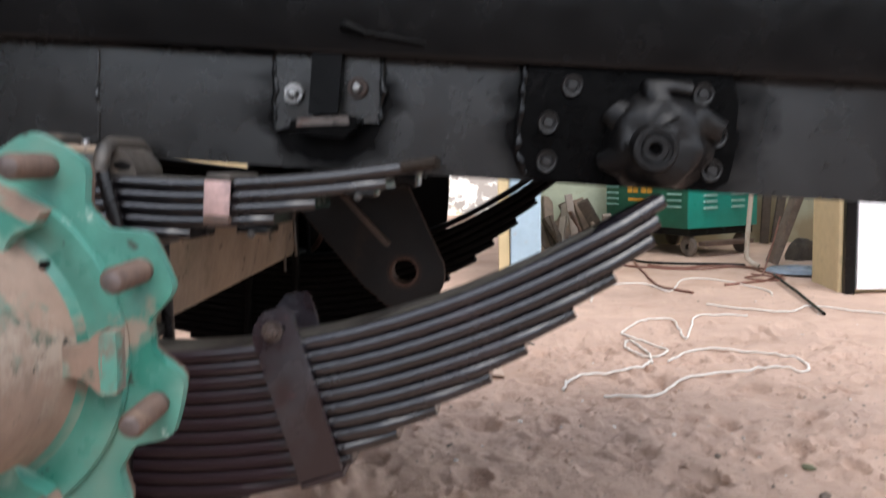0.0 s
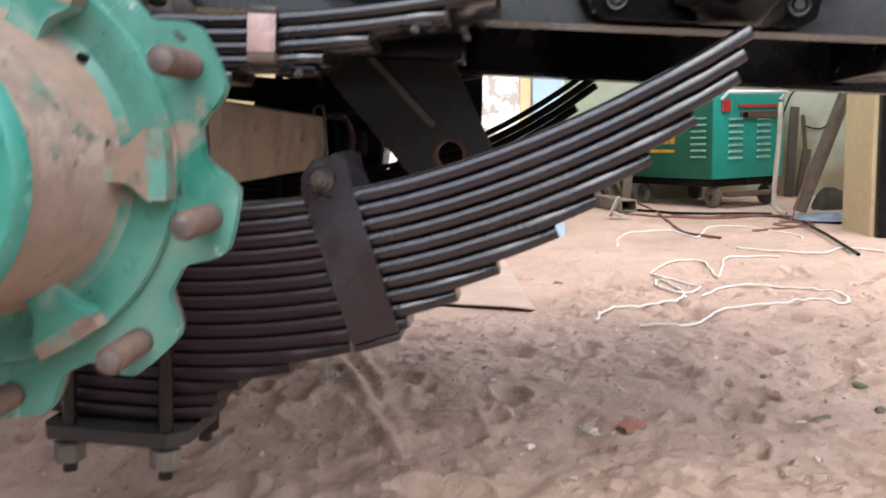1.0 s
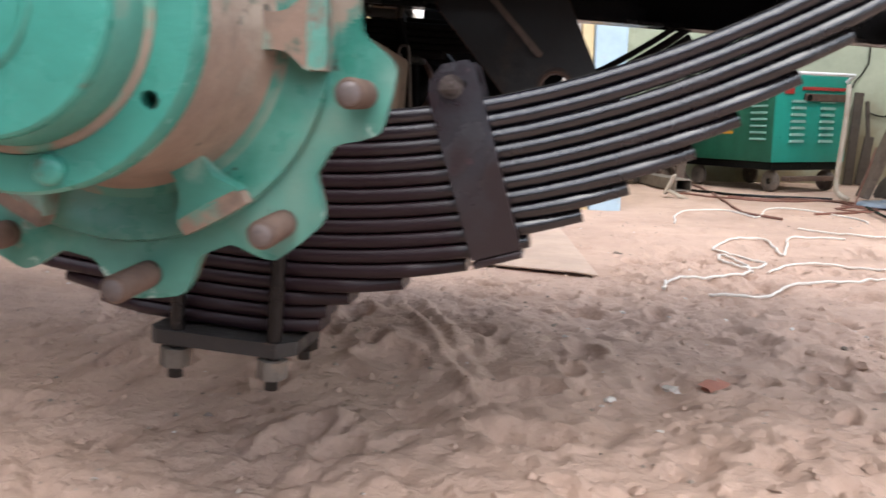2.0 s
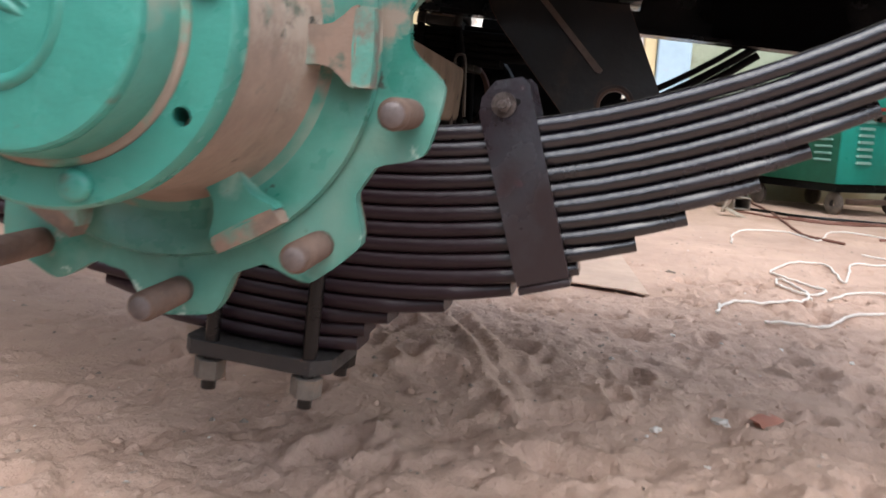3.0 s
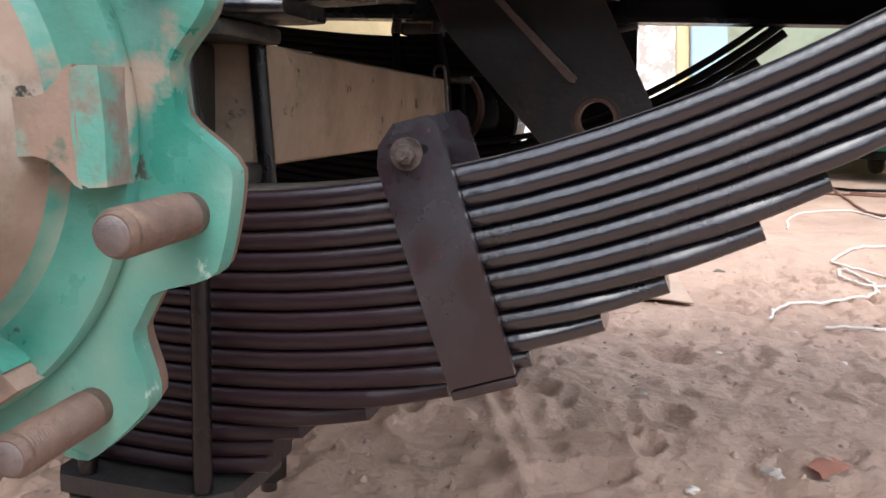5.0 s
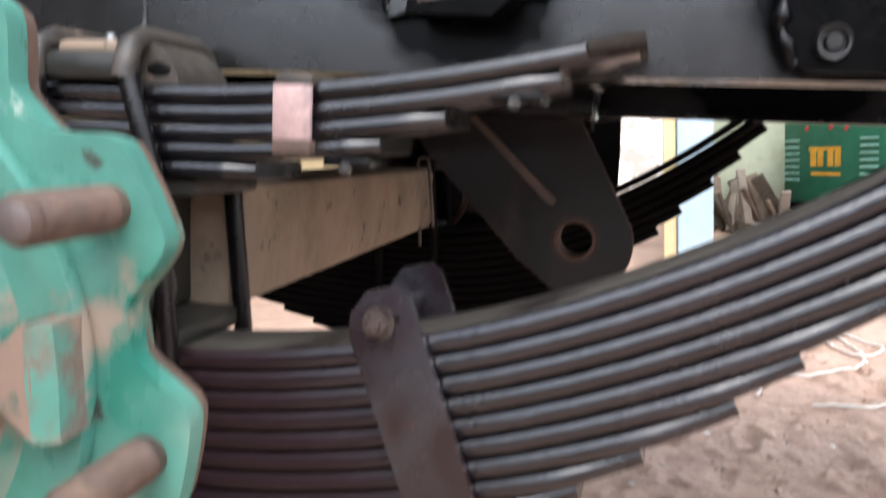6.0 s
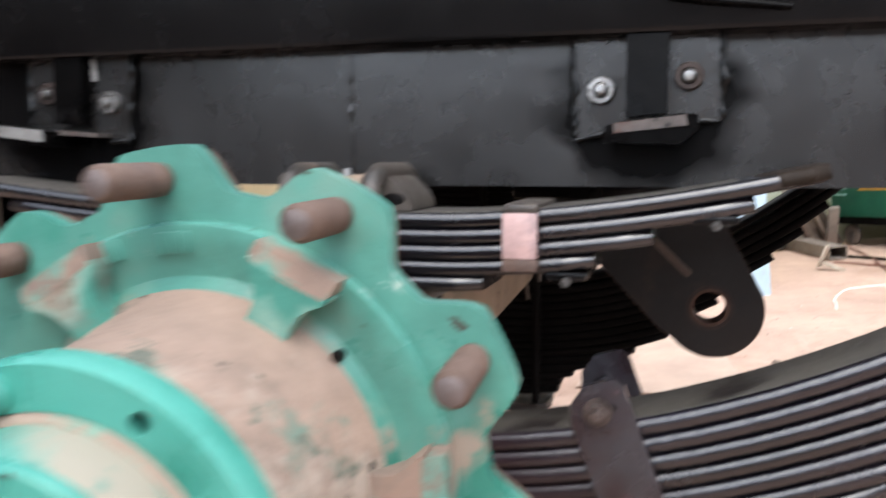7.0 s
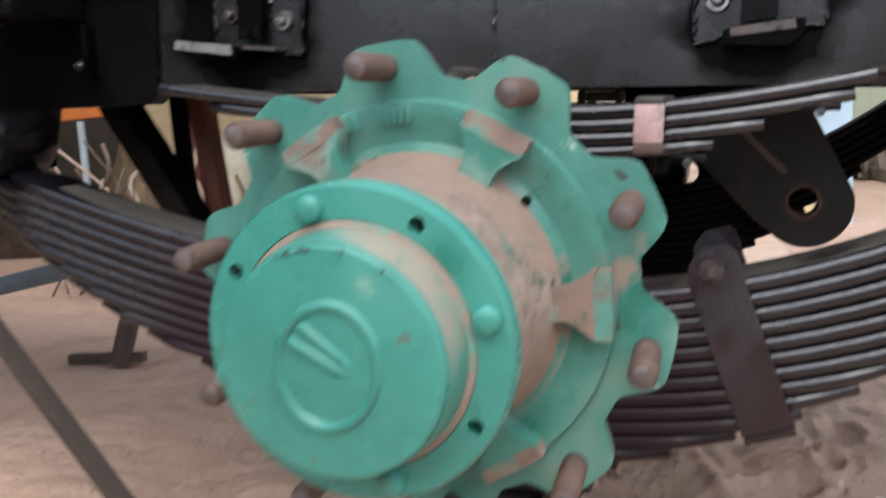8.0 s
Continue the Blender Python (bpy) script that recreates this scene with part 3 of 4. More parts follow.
    for x, z in ((.489, .268), (.466, .227), (.467, .185), (.628, .266), (.646, .222), (.644, .186)):
        rv = add("bolt", lathe([(0, .9495), (.0050, .9495), (.0058, .951), (.0062, .9545), (.0080, .9545), (.0086, .950), (.0105, .9495), (.0118, .952), (.0122, .957)], 22, (x, 0, z)), PLATE, "black painted ring nut with worn rim", 30, br)
    cheek = bmesh.new()
    lathe([(0, .915), (.030, .914), (.040, .917), (.046, .925), (.050, .940), (.060, .957)], 44, (.583, 0, .212), cheek)
    sweep([(.585, .935, .215), (.625, .945, .238), (.650, .953, .228)], [.026, .020, .012], 12, cheek)
    sweep([(.575, .940, .215), (.535, .950, .246)], [.030, .016], 12, cheek)
    sweep([(.590, .936, .225), (.575, .948, .268), (.610, .952, .272)], [.028, .018, .012], 12, cheek)
    sweep([(.560, .930, .200), (.525, .950, .190)], [.022, .010], 10, cheek)
    bmesh.ops.subdivide_edges(cheek, edges=cheek.edges, cuts=1)
    for v in cheek.verts:
        v.co += Vector((noise.noise(v.co * 38), noise.noise(v.co * 38 + Vector((5, 0, 0))) * .6, noise.noise(v.co * 38 + Vector((0, 5, 0))))) * .0085
        v.co.z = max(v.co.z, .164)
    add("cheek", cheek, CAST, "lumpy cast cheek", 60, br)
    add("boss", lathe([(.0065, .906), (.0072, .902), (.013, .902), (.0145, .905), (.018, .905), (.0185, .901), (.022, .901), (.024, .905), (.027, .919), (.0, .919)], 36, (.574, 0, .204)), CAST, "round pin boss with a centre hole", 40, br)
    add("boss_hole", lathe([(.0, .912), (.0068, .912), (.0068, .905)], 20, (.574, 0, .204)), MATTE_SHADE, "", 40, br)
    add("rim", weld([(.437, .958, .285), (.434, .958, .195), (.447, .958, .167)], .0045, 51), BLACK, "", 60, br)

    # plate with a hole hanging inboard of the rail, with a stiffening rib
    out = [(.085, .170), (.118, .105), (.155, .066), (.228, -.011)] + [(.2895 + .0565 * math.cos(radians(a)), .0125 + .0565 * math.sin(radians(a))) for a in range(-140, 21, 8)] + [(.284, .141), (.272, .170)]
    PY = .012
    hp = add("hanger_plate", soften(disc_hole_plate(out, (.2865, .014, .0205), 1.228 + PY, 1.240 + PY, 144), .0012, 1), PLATE, "black hanging plate with a round hole and rusty edges", 30)
    cxp, czp = .26, .07
    edge = [(cxp + (x - cxp) * 1.012, czp + (z - czp) * 1.012) for x, z in out]
    add("cut_edge", disc_hole_plate(edge, (.2865, .014, .0213), 1.2295 + PY, 1.2385 + PY, 144), EDGE, "rusty cut edge of the plate", 30, hp)
    add("bush", lathe([(.0185, 1.262), (.0185, 1.2268), (.0216, 1.2268), (.0222, 1.2278), (.0222, 1.262), (.0185, 1.262)], 40, (.2865, PY, .014)), EDGE, "rusty rim of the hole", 40, hp)
    rib = prism([(.160, .147), (.166, .150), (.265, .056), (.262, .051), (.257, .052)], 1.214 + PY, 1.228 + PY, .001)
    add("wear_ring", lathe([(.0212, 1.2285), (.0214, 1.2274), (.0258, 1.2274), (.0268, 1.2285)], 40, (.2865, PY, .014)), RUSTD, "worn brown ring round the hole", 40, hp)
    add("rib", rib, RIBD, "rusty stiffening rib", 30, hp)
    add("hanger_head", box(.06, .30, 1.20, 1.29, .140, .172, .003), BLACK, "", 30, hp)
    add("hanger_tie", box(.15, .31, 1.027, 1.20, .165, .174, .002), BLACK, "", 30, hp)
    fp = [(-.02, .30), (-.03, .02), (.02, -.055), (.10, -.065), (.22, -.060), (.298, -.02), (.300, .10), (.290, .30)]
    add("far_plate", disc_hole_plate(fp, (.084, -.018, .0265), 1.985, 1.997, 48), MATTE_SHADE, "plate with a round hole at the far side, blackened for shade", 30)
    # hanger over the spring's eye
    ey = add("eye_hanger", prism([(-0.795, .298), (-0.785, .13), (-0.745, .06), (-0.710, .06), (-0.690, .142), (-0.515, .147), (-0.500, .160), (-0.495, .298)], .968, .995, .004), BLACK, "black spring hanger", 30)
    add("hanger_bolt", bolt_head(-.618, .968, .199, .0060, .006, .0085), ZINC, "bright bolt head", 30, ey)
    add("hanger_lug", box(-.606, -.596, .950, .968, .182, .250, .003), TAR, "", 30, ey)
    add("eye_cheek", prism([(-0.775, .26), (-0.767, .10), (-0.735, .06), (-0.700, .06), (-0.670, .10), (-0.665, .26)], .850, .862, .004), BLACK, "", 30, ey)
    add("eye_roof", box(-0.780, -.61, .850, .975, .255, .29, .004), BLACK, "", 30, ey)
    # diagonal brace and a rust-red stay inboard, by the long spring end
    add("brace", sweep([(-.705, 1.10, .18), (-.525, 1.10, -.08)], .030, 4), BLACK, "dark diagonal brace", 30)
    add("stay", sweep([(-.592, 1.17, .19), (-.552, 1.17, -.09)], .021, 4), REDRUST, "rust-red flat stay", 30)
    add("stay_post", sweep([(-.616, 1.15, .19), (-.606, 1.15, .04), (-.59, 1.15, -.09)], .014, 4), BLACK, "dark bar beside the red stay", 30)
    return c


chassis = build_chassis()


# ---------------------------------------------------------------- hub
PCD, STUD0, HX = .1724, 26.2, 0.0
REACH = .007     # how much further in the cap stands than its drawn depth


def cut(ob, cutter):
    """Take the bmesh cutter out of a mesh object."""
    me = bpy.data.meshes.new("cutter")
    bmesh.ops.recalc_face_normals(cutter, faces=cutter.faces)
    cutter.to_mesh(me)
    cutter.free()
    tool = new("cutter", me)
    bpy.context.view_layer.update()
    tool.matrix_world = ob.matrix_world.copy()
    mod = ob.modifiers.new("cut", "BOOLEAN")
    mod.object, mod.operation, mod.solver = tool, "DIFFERENCE", "EXACT"
    bpy.context.view_layer.update()
    done = bpy.data.meshes.new_from_object(ob.evaluated_get(bpy.context.evaluated_depsgraph_get()))
    ob.modifiers.clear()
    old, ob.data = ob.data, done
    done.name = old.name
    bpy.data.meshes.remove(old)
    bpy.data.objects.remove(tool)
    bpy.data.meshes.remove(me)
    return ob


def lobed(r_in, r_out, n=240):
    pts = []
    for k in range(n):
        a = math.tau * k / n
        d = abs(((math.degrees(a) - STUD0 + 18) % 36) - 18)
        u = min(max((d - 6.0) / 9.0, 0), 1)
        r = r_out + (r_in - r_out) * (u * u * (3 - 2 * u))
        pts.append((HX + r * math.cos(a), r * math.sin(a)))
    return pts


def build_hub():
    h = thing("wheel_hub", "dusty green enamelled truck wheel hub with ten bare studs", "wheel hub", TRUCK @ pose(-.010, .6583, .004, .7, .2, 3.5))
    off = Matrix.Translation((0, -.66, 0))

    def add(name, bm, mat, label="", smooth=40, parent=h):
        o = part(name, bm, mat, parent, label, smooth)
        o.data.transform(off)
        return o
    add("flange", prism(lobed(.1648, .1907), .655, .667, .0025), FLANGE, "scalloped green flange", 35)
    add("flange_back", prism(lobed(.1628, .1886), .667, .6755, .003), RUSTFLANGE, "rust-edged back of the flange", 35)
    add("land", lathe([(.09, .6555), (.1475, .6555), (.1485, .651), (.1465, .647), (.136, .6465), (.128, .651), (.10, .652)], 96, (HX, 0, 0)), FLANGE, "raised ring inside the studs")
    add("barrel", lathe([(.1105, .6462), (.106, .640), (.101, .620), (.098, .590), (.094, .560), (.092, .540), (.092, .524)], 96, (HX, 0, 0)), DUSTY, "dust-covered hub barrel")
    add("barrel_foot", lathe([(.130, .6542), (.125, .654), (.118, .6518), (.1105, .6461)], 96, (HX, 0, 0)), FOOT, "green hollow with a pale dusty border")
    # six ribs: a waisted stem that runs out of the barrel into a wide block at the land
    def rib_block(prof, a, front, back, bevel):
        bm = bmesh.new()
        lo, hi = [], []
        for r, t in prof:
            x, z = HX + r * math.cos(a) - t * math.sin(a), r * math.sin(a) + t * math.cos(a)
            hi.append(bm.verts.new((x, front(r), z)))
            lo.append(bm.verts.new((x, back, z)))
        bm.faces.new(hi)
        bm.faces.new(lo[::-1])
        for i in range(len(prof)):
            j = (i + 1) % len(prof)
            bm.faces.new((hi[i], lo[i], lo[j], hi[j]))
        return soften(bm, bevel, 2, 30)
    half = [(.084, .021), (.094, .0155), (.103, .0125), (.112, .0118), (.120, .0135), (.127, .0185), (.132, .0235), (.136, .0250)]
    stem = [(r, -t) for r, t in half] + [(r, t) for r, t in half[::-1]]
    block = [(.1345, -.0225), (.139, -.0245), (.1460, -.0242), (.1468, 0), (.1460, .0242), (.139, .0245), (.1345, .0225), (.1335, 0)]
    for k in range(6):
        a = radians(3 + 60 * k)
        rb = add("rib", rib_block(stem, a, lambda r: .6335 - max(r - .105, 0) * .16, .655, .003), RIBM, "", 60)
        add("rib_foot", rib_block(block, a, lambda r: .6285 + max(r - .139, 0) * .30, .655, .0022), RIBFOOT, "dusty block at the rib's end", 60, rb)

    def cap(*given, **more):
        o = add(*given, **more)
        o.data.transform(Matrix.Translation((0, REACH, 0)))
        return o
    b0 = 16.0
    holes = bmesh.new()
    for k in range(4):
        a = radians(b0 + 45 + 90 * k)
        lathe([(0, .49), (.0052, .49), (.0052, .60), (0, .60)], 20, (HX + .0890 * math.cos(a), 0, .0890 * math.sin(a)), holes)
    ring = cap("cap_ring", lathe([(0, .5360), (.0985, .5360), (.1022, .5330), (.1022, .5190), (.1000, .5155), (.0800, .5145), (.0790, .5175), (.0, .5175)], 96, (HX, 0, 0)), GREEN, "green cap ring with alternate bolts and holes", 35)
    cut(ring, transformed(holes, off @ Matrix.Translation((0, REACH, 0))))
    cap("dust_fillet", lathe([(.0798, .5160), (.0788, .5143), (.0770, .5130), (.0748, .5126), (.0735, .5175)], 96, (HX, 0, 0)), CAPDUST, "groove packed with pale dust", 60)
    cap("cap_side", lathe([(.0752, .5140), (.0735, .4960), (.0710, .4870), (.0690, .4880), (.0690, .5110)], 96, (HX, 0, 0)), CAPSIDE, "dusty side of the cap", 60)
    cap("hub_cap", lathe([(.0709, .4880), (.0708, .4838), (.0702, .4815), (.0688, .4803), (.066, .4798), (0, .4795)], 96, (HX, 0, 0)), GREEN, "round green hub cap", 28)
    rim = lathe([(.0390, .4803), (.0375, .4778), (.0352, .4764), (.0328, .4775), (.0308, .4803)], 72, (HX, 0, 0))
    for v in rim.verts:
        v.co.x, v.co.z = v.co.x * .89 + v.co.z * .06 - .0005, v.co.z * 1.06 - .001
    cap("cap_rim", rim, GREEN, "raised oval ring on the cap", 60)
    rng = random.Random(31)
    for k in range(13):
        a = radians(rng.choice((112, 108, 104, 101, 96, 82, 60, 56)) + rng.uniform(-4, 4))
        r, w = rng.uniform(.0670, .0692), rng.uniform(.0007, .0018)
        chip = lathe([(0, .4795), (w, .4796), (w * 1.1, .4800)], 7, (HX + r * math.cos(a), 0, r * math.sin(a)))
        for v in chip.verts:
            v.co += Vector((noise.noise(v.co * 900), 0, noise.noise(v.co * 900 + Vector((7, 0, 0))))) * .0008
        cap("paint_chip", chip, RUSTD, "dark chip in the paint", 60)
    for cx, cz, turn, r in ((.000, .0112, -37, .0038), (-.005, .0042, -27, .0044)):
        bm, a = bmesh.new(), radians(turn)
        p = [Vector((HX + cx + math.cos(a) * t, .4803, cz + math.sin(a) * t)) for t in (-.023, -.019, .012, .021)]
        sweep(p, [.0012, r, r * .8, .0010], 10, bm)
        cap("cap_ridge", bm, GREEN, "", 60)
    for k in range(4):
        a = radians(b0 + 90 * k)
        cap("cap_bolt", lathe([(0, .5078), (.006, .5080), (.0082, .5095), (.0088, .5115), (.0088, .5150)], 24, (HX + .0890 * math.cos(a), 0, .0890 * math.sin(a))), GREEN)
    add("oil_hole", lathe([(0, .6440), (.0034, .6440), (.0034, .660), (0, .660)], 16, (.083, 0, .077)), BLACK)
    # two rows of cast marks, unreadable
    for x, z, turn in ((-.0525, .1295, -20), (-.0465, .1310, -18), (-.0205, .1355, -8), (-.0150, .1360, -6), (-.0095, .1364, -4), (-.0040, .1366, -2)):
        add("cast_mark", lean(box(x - .0015, x + .0015, .6435, .6475, z - .0062, z + .0062, .0008), x, z, turn), FLANGE)
    for k in range(10):
        a = radians(STUD0 + 36 * k)
        x, z = HX + PCD * math.cos(a), PCD * math.sin(a)
        prof = [(0, .5975), (.0080, .5975), (.0094, .600)]
        y = .6015
        while y < .650:
            prof += [(.0100, y), (.0094, y + .0009)]
            y += .0018
        add("stud", lathe(prof + [(.0098, .656), (0, .656)], 20, (x, 0, z)), RUSTY, "", 60)
        add("stud_face", lathe([(0, .5968), (.0066, .5968), (.0074, .5976)], 18, (x, 0, z)), STUDF, "dull grey stud end", 60)
    return h


def transformed(bm, m):
    bm.transform(m)
    return bm


RUSTFLANGE = material("rusty_flange_edge", (.125, .078, .055), .75, 0, [((.07, .27, .20), 10, .60, .12, .5), ((.20, .14, .105), 20, .6, .2, .9)], 14, .3, .4, 90)
STUDF = material("stud_end", (.14, .11, .102), .5, .3, [((.08, .062, .058), 60, .55, .1, .6)], 30, .25, .3, 140)
RIBM = material("rib_enamel", (.062, .25, .195), .36, 0, [((.20, .34, .275), 11, .52, .05, .5, 7), (DUST, 11, .57, .06, .9, 7), ((.165, .125, .10), 14, .57, .14, .9), ((.10, .12, .09), 22, .62, .05, .8)], 8, .2, .4, 70, .1)
RIBFOOT = material("dusty_rib_end", (.275, .19, .145), .85, 0, [((.085, .25, .195), 19, .52, .08, .45, 7), ((.17, .125, .098), 23, .52, .12, .9), ((.06, .05, .04), 30, .66, .05, .9)], 9, .2, .4, 70, .1)
FOOT = material("dust_border", (.045, .20, .152), .4, 0, [((.21, .27, .215), 9, .51, .10, .6, 7), ((.26, .19, .147), 13, .54, .08, .9, 7), ((.03, .15, .112), 14, .58, .08, .3)], 8, .2, .3, 60)
CAPSIDE = material("dusty_cap_side", (.075, .25, .195), .45, 0, [((.27, .245, .19), 8, .51, .08, .85, 7), ((.03, .18, .14), 14, .60, .08, .35)], 8, .18, .3, 60)
CAPDUST = material("packed_dust", (.28, .215, .165), .95, 0, [((.10, .30, .225), 18, .56, .10, .6)], 16, .15, .4, 120)
hub = build_hub()


# ---------------------------------------------------------------- axle
def build_axle():
    a = thing("axle", "dusty pale axle beam with spring seats and long u-bolts", "axle", TRUCK @ pose(0, 1.0, 0))
    off = Matrix.Translation((0, -1.0, 0))

    def add(name, bm, mat, label="", smooth=40, parent=a):
        o = part(name, bm, mat, parent, label, smooth)
        o.data.transform(off)
        return o
    beam = box(-.075, .030, .975, 1.79, -.036, .070, .012)
    for v in beam.verts:
        v.co += FAR * ((v.co.y - .975) / .90) * Vector((1, 0, 1))
    add("axle_beam", beam, AXLE, "dust-covered box axle beam")
    add("spindle", lathe([(.034, .67), (.034, .89), (0, .89)], 32), OLIVE)
    for n in (0, 1):
        d = FAR * n

        def moved(bm):
            bmesh.ops.translate(bm, verts=bm.verts, vec=d)
            return bm
        st = add("spring_seat", moved(box(-.085, -.004, .888, .975, -.030, .066, .006)), OLIVE, "dark olive spring seat", 30)
        add("seat_foot", moved(box(-.088, .038, .886, .984, -.0455, -.030, .004)), OLIVE, "", 30, st)
        add("seat_cap", moved(box(-.088, .050, .886, .984, .066, .0795, .004)), OLIVE, "", 30, st)
        plan = [(-.078, .859), (.046, .859), (.062, .878), (.064, .955), (.052, .984), (-.078, .984), (-.088, .970), (-.088, .872)]
        plate = bmesh.new()
        low, high = [plate.verts.new((x, y, -.2862)) for x, y in plan], [plate.verts.new((x, y, -.2716)) for x, y in plan]
        plate.faces.new(low)
        plate.faces.new(high[::-1])
        for k in range(len(plan)):
            plate.faces.new((low[k], high[k], high[(k + 1) % len(plan)], low[(k + 1) % len(plan)]))
        cp = add("clamp_plate", moved(soften(plate, .003)), CLAMP, "thick dusty black clamp plate", 30)
        sd = add("saddle", moved(box(-.060, .010, .868, .972, .1445, .1655, .007)), OLIVE, "dark worn saddle block with a pale dusty top", 30)
        add("saddle_top", moved(box(-.050, .002, .872, .968, .1615, .1725, .005)), AXLE, "pale dusty top", 30, sd)
        add("saddle_bolt", moved(lathe([(0, .1785), (.004, .1785), (.0046, .1725), (0, .1725)], 14, (-.022, .895, 0), axis="z")), ZINC, "small bright bolt", 30, sd)
        if not n:
            hump = [(-.012, .1445), (-.011, .163), (-.005, .1715), (.003, .1755), (.012, .1750), (.024, .1685), (.034, .1590), (.0385, .1500), (.0385, .1445)]
            add("saddle_ear", moved(prism(hump, .884, .952, .0035)), EAR, "greasy rounded ear of the saddle", 50, sd)
            slot = lathe([(0, .8834), (.0075, .8834), (.0085, .8842)], 20)
            for v in slot.verts:
                v.co.x, v.co.z = v.co.x * 1.15 + .0235, v.co.z * .62 + .1535
            add("ear_hole", moved(slot), MATTE_SHADE, "dark disc drawn as the ear's hole", 50, sd)
        if n:
            add("brake_plate", moved(lathe([(0, .985), (.098, .985), (.104, .989), (.104, .999), (0, .999)], 48)), BLACK, "dark brake backing plate")
            add("plate_rim", moved(lathe([(.068, .981), (.077, .981), (.080, .985), (.080, .992), (.068, .992)], 64, (-.004, 0, .020))), EDGE, "rusty dusty rim", 40)
            add("brake_drum", moved(lathe([(.03, 1.00), (.132, 1.00), (.137, 1.005), (.137, 1.10), (.03, 1.10)], 56)), BLACK, "black brake drum")
            add("hairpin", sweep([(-.0050, 1.68, -.062), (-.0146, 1.68, .075), (-.0110, 1.68, .0825), (-.0040, 1.68, .0845), (.0020, 1.68, .0825), (.0050, 1.68, .075), (.0165, 1.68, -.029)], .0028, 8), NUT, "bent wire pin", 60)
        for x, lo in ((-.064, -.060), (.009, .041)):
            # long u-bolts: over the saddle, down past both faces of the pack
            top, bot = .168, -.321
            path = [(lo, .869, bot), (lo, .869, -.06), (lo + (x - lo) * .4, .868, .085), (x, .867, top - .014), (x, .873, top), (x, .889, top + .006), (x, .955, top + .006), (x, .970, top), (x, .977, top - .014), (lo + (x - lo) * .4, .978, .085), (lo, .979, -.06), (lo, .979, bot)]
            ub = add("u_bolt", moved(sweep(path, .0074, 14)), MATTE_SHADE if n else UBOLT, "long black u-bolt", 60)
            crown = [(x, .8655, .146), (x, .8665, .154), (x, .8725, .168), (x, .889, .175), (x, .955, .175), (x, .9705, .168), (x, .977, .152)]
            add("crown", moved(sweep(crown, .0086, 14)), EAR, "dusty crown of the bolt", 60, ub)
            for y in (.869, .979):
                nut = bmesh.new()
                pts = [(lo + .0155 * math.cos(math.tau * k / 6 + .3), y + .0155 * math.sin(math.tau * k / 6 + .3)) for k in range(6)]
                va = [nut.verts.new((p, q, -.290)) for p, q in pts]
                vb = [nut.verts.new((p, q, -.309)) for p, q in pts]
                nut.faces.new(va)
                nut.faces.new(vb[::-1])
                for k in range(6):
                    nut.faces.new((va[k], vb[k], vb[(k + 1) % 6], va[(k + 1) % 6]))
                soften(nut, .0015, 1)
                add("nut", moved(nut), NUT if y < .9 else BLACK, "dull steel nut" if y < .9 else "black painted nut", 30)
    return a


axle = build_axle()


# ---------------------------------------------------------------- the yard and the workshop behind
def wall(name, x0, x1, y0, y1, z0, z1, mat, label, category="wall", bevel=0.0):
    return tagged(part(name, box(x0, x1, y0, y1, z0, z1, bevel), mat), label, category, kind="structure")


def build_place():
    wall("wall_back", .29, 3.6, 6.3, 6.5, -.2, 3.2, WALLP, "stained pale green limewashed workshop wall")
    wall("wall_side", 3.4, 3.6, 3.0, 6.3, -.2, 3.2, WALLP, "pale limewashed side wall")
    wall("pier_cream", 1.675, 1.90, 4.02, 4.36, -.2, 3.2, CREAM, "cream plastered pier at the doorway", "pier", .012)
    wall("door_post", 1.690, 1.735, 3.975, 4.018, -.2, 3.2, BLACK, "dark upright strip beside the pier", "door post", .004)
    wall("door_1", 1.74, 2.7, 3.97, 4.01, .04, 3.0, WHITE, "white painted sheet door standing open", "door", .004)
    wall("pier_blue", .135, .29, 4.20, 4.45, -.2, 3.2, BLUE, "pale blue painted pier", "pier", .01)
    wall("pier_edge", .075, .132, 4.22, 4.45, -.2, 3.2, CREAM, "cream plastered edge of the pier", "pier", .006)
    wall("wall_return", .16, .288, 4.452, 6.5, -.2, 3.2, WALLP, "pale limewashed return wall")
    wall("backdrop_yard", -7, 7, 10.5, 10.7, -.2, 4.0, YARDW, "patchy whitewashed yard wall glowing in place of sunlight")
    wall("wall_front", -9, -2.2, -2.2, -2.0, -.2, 3.0, SHADEW, "plain dark wall added to dim the left side")
    wall("wall_yard", -2.2, 3, -2.2, -2.0, -.2, 1.27, GREYW, "low grey wall added unseen to set reflections")
    wall("wall_gate", 3, 6, -2.2, -2.0, -.2, 2.2, GREYW, "plain grey wall added unseen to set reflections")
    wall("wall_left", -4.9, -4.7, -4, 10.5, -.2, 4.2, SHADEW, "plain dark wall added to dim the left side")


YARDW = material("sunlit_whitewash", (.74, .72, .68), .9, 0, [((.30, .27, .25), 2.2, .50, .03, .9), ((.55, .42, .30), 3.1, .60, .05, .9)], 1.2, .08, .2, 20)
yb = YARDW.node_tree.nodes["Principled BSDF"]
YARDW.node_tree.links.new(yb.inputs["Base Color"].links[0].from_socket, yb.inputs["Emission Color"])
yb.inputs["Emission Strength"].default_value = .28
GREYW = material("grey_plaster", (.42, .40, .38), .9, 0, [((.30, .28, .26), 2, .55, .2, .9)], 2, .2, .3, 20)
SHADEW = material("dim_wall", (.075, .058, .043), .9, 0, [((.045, .036, .027), 2, .55, .2, .9)], 2, .2, .3, 20)
build_place()


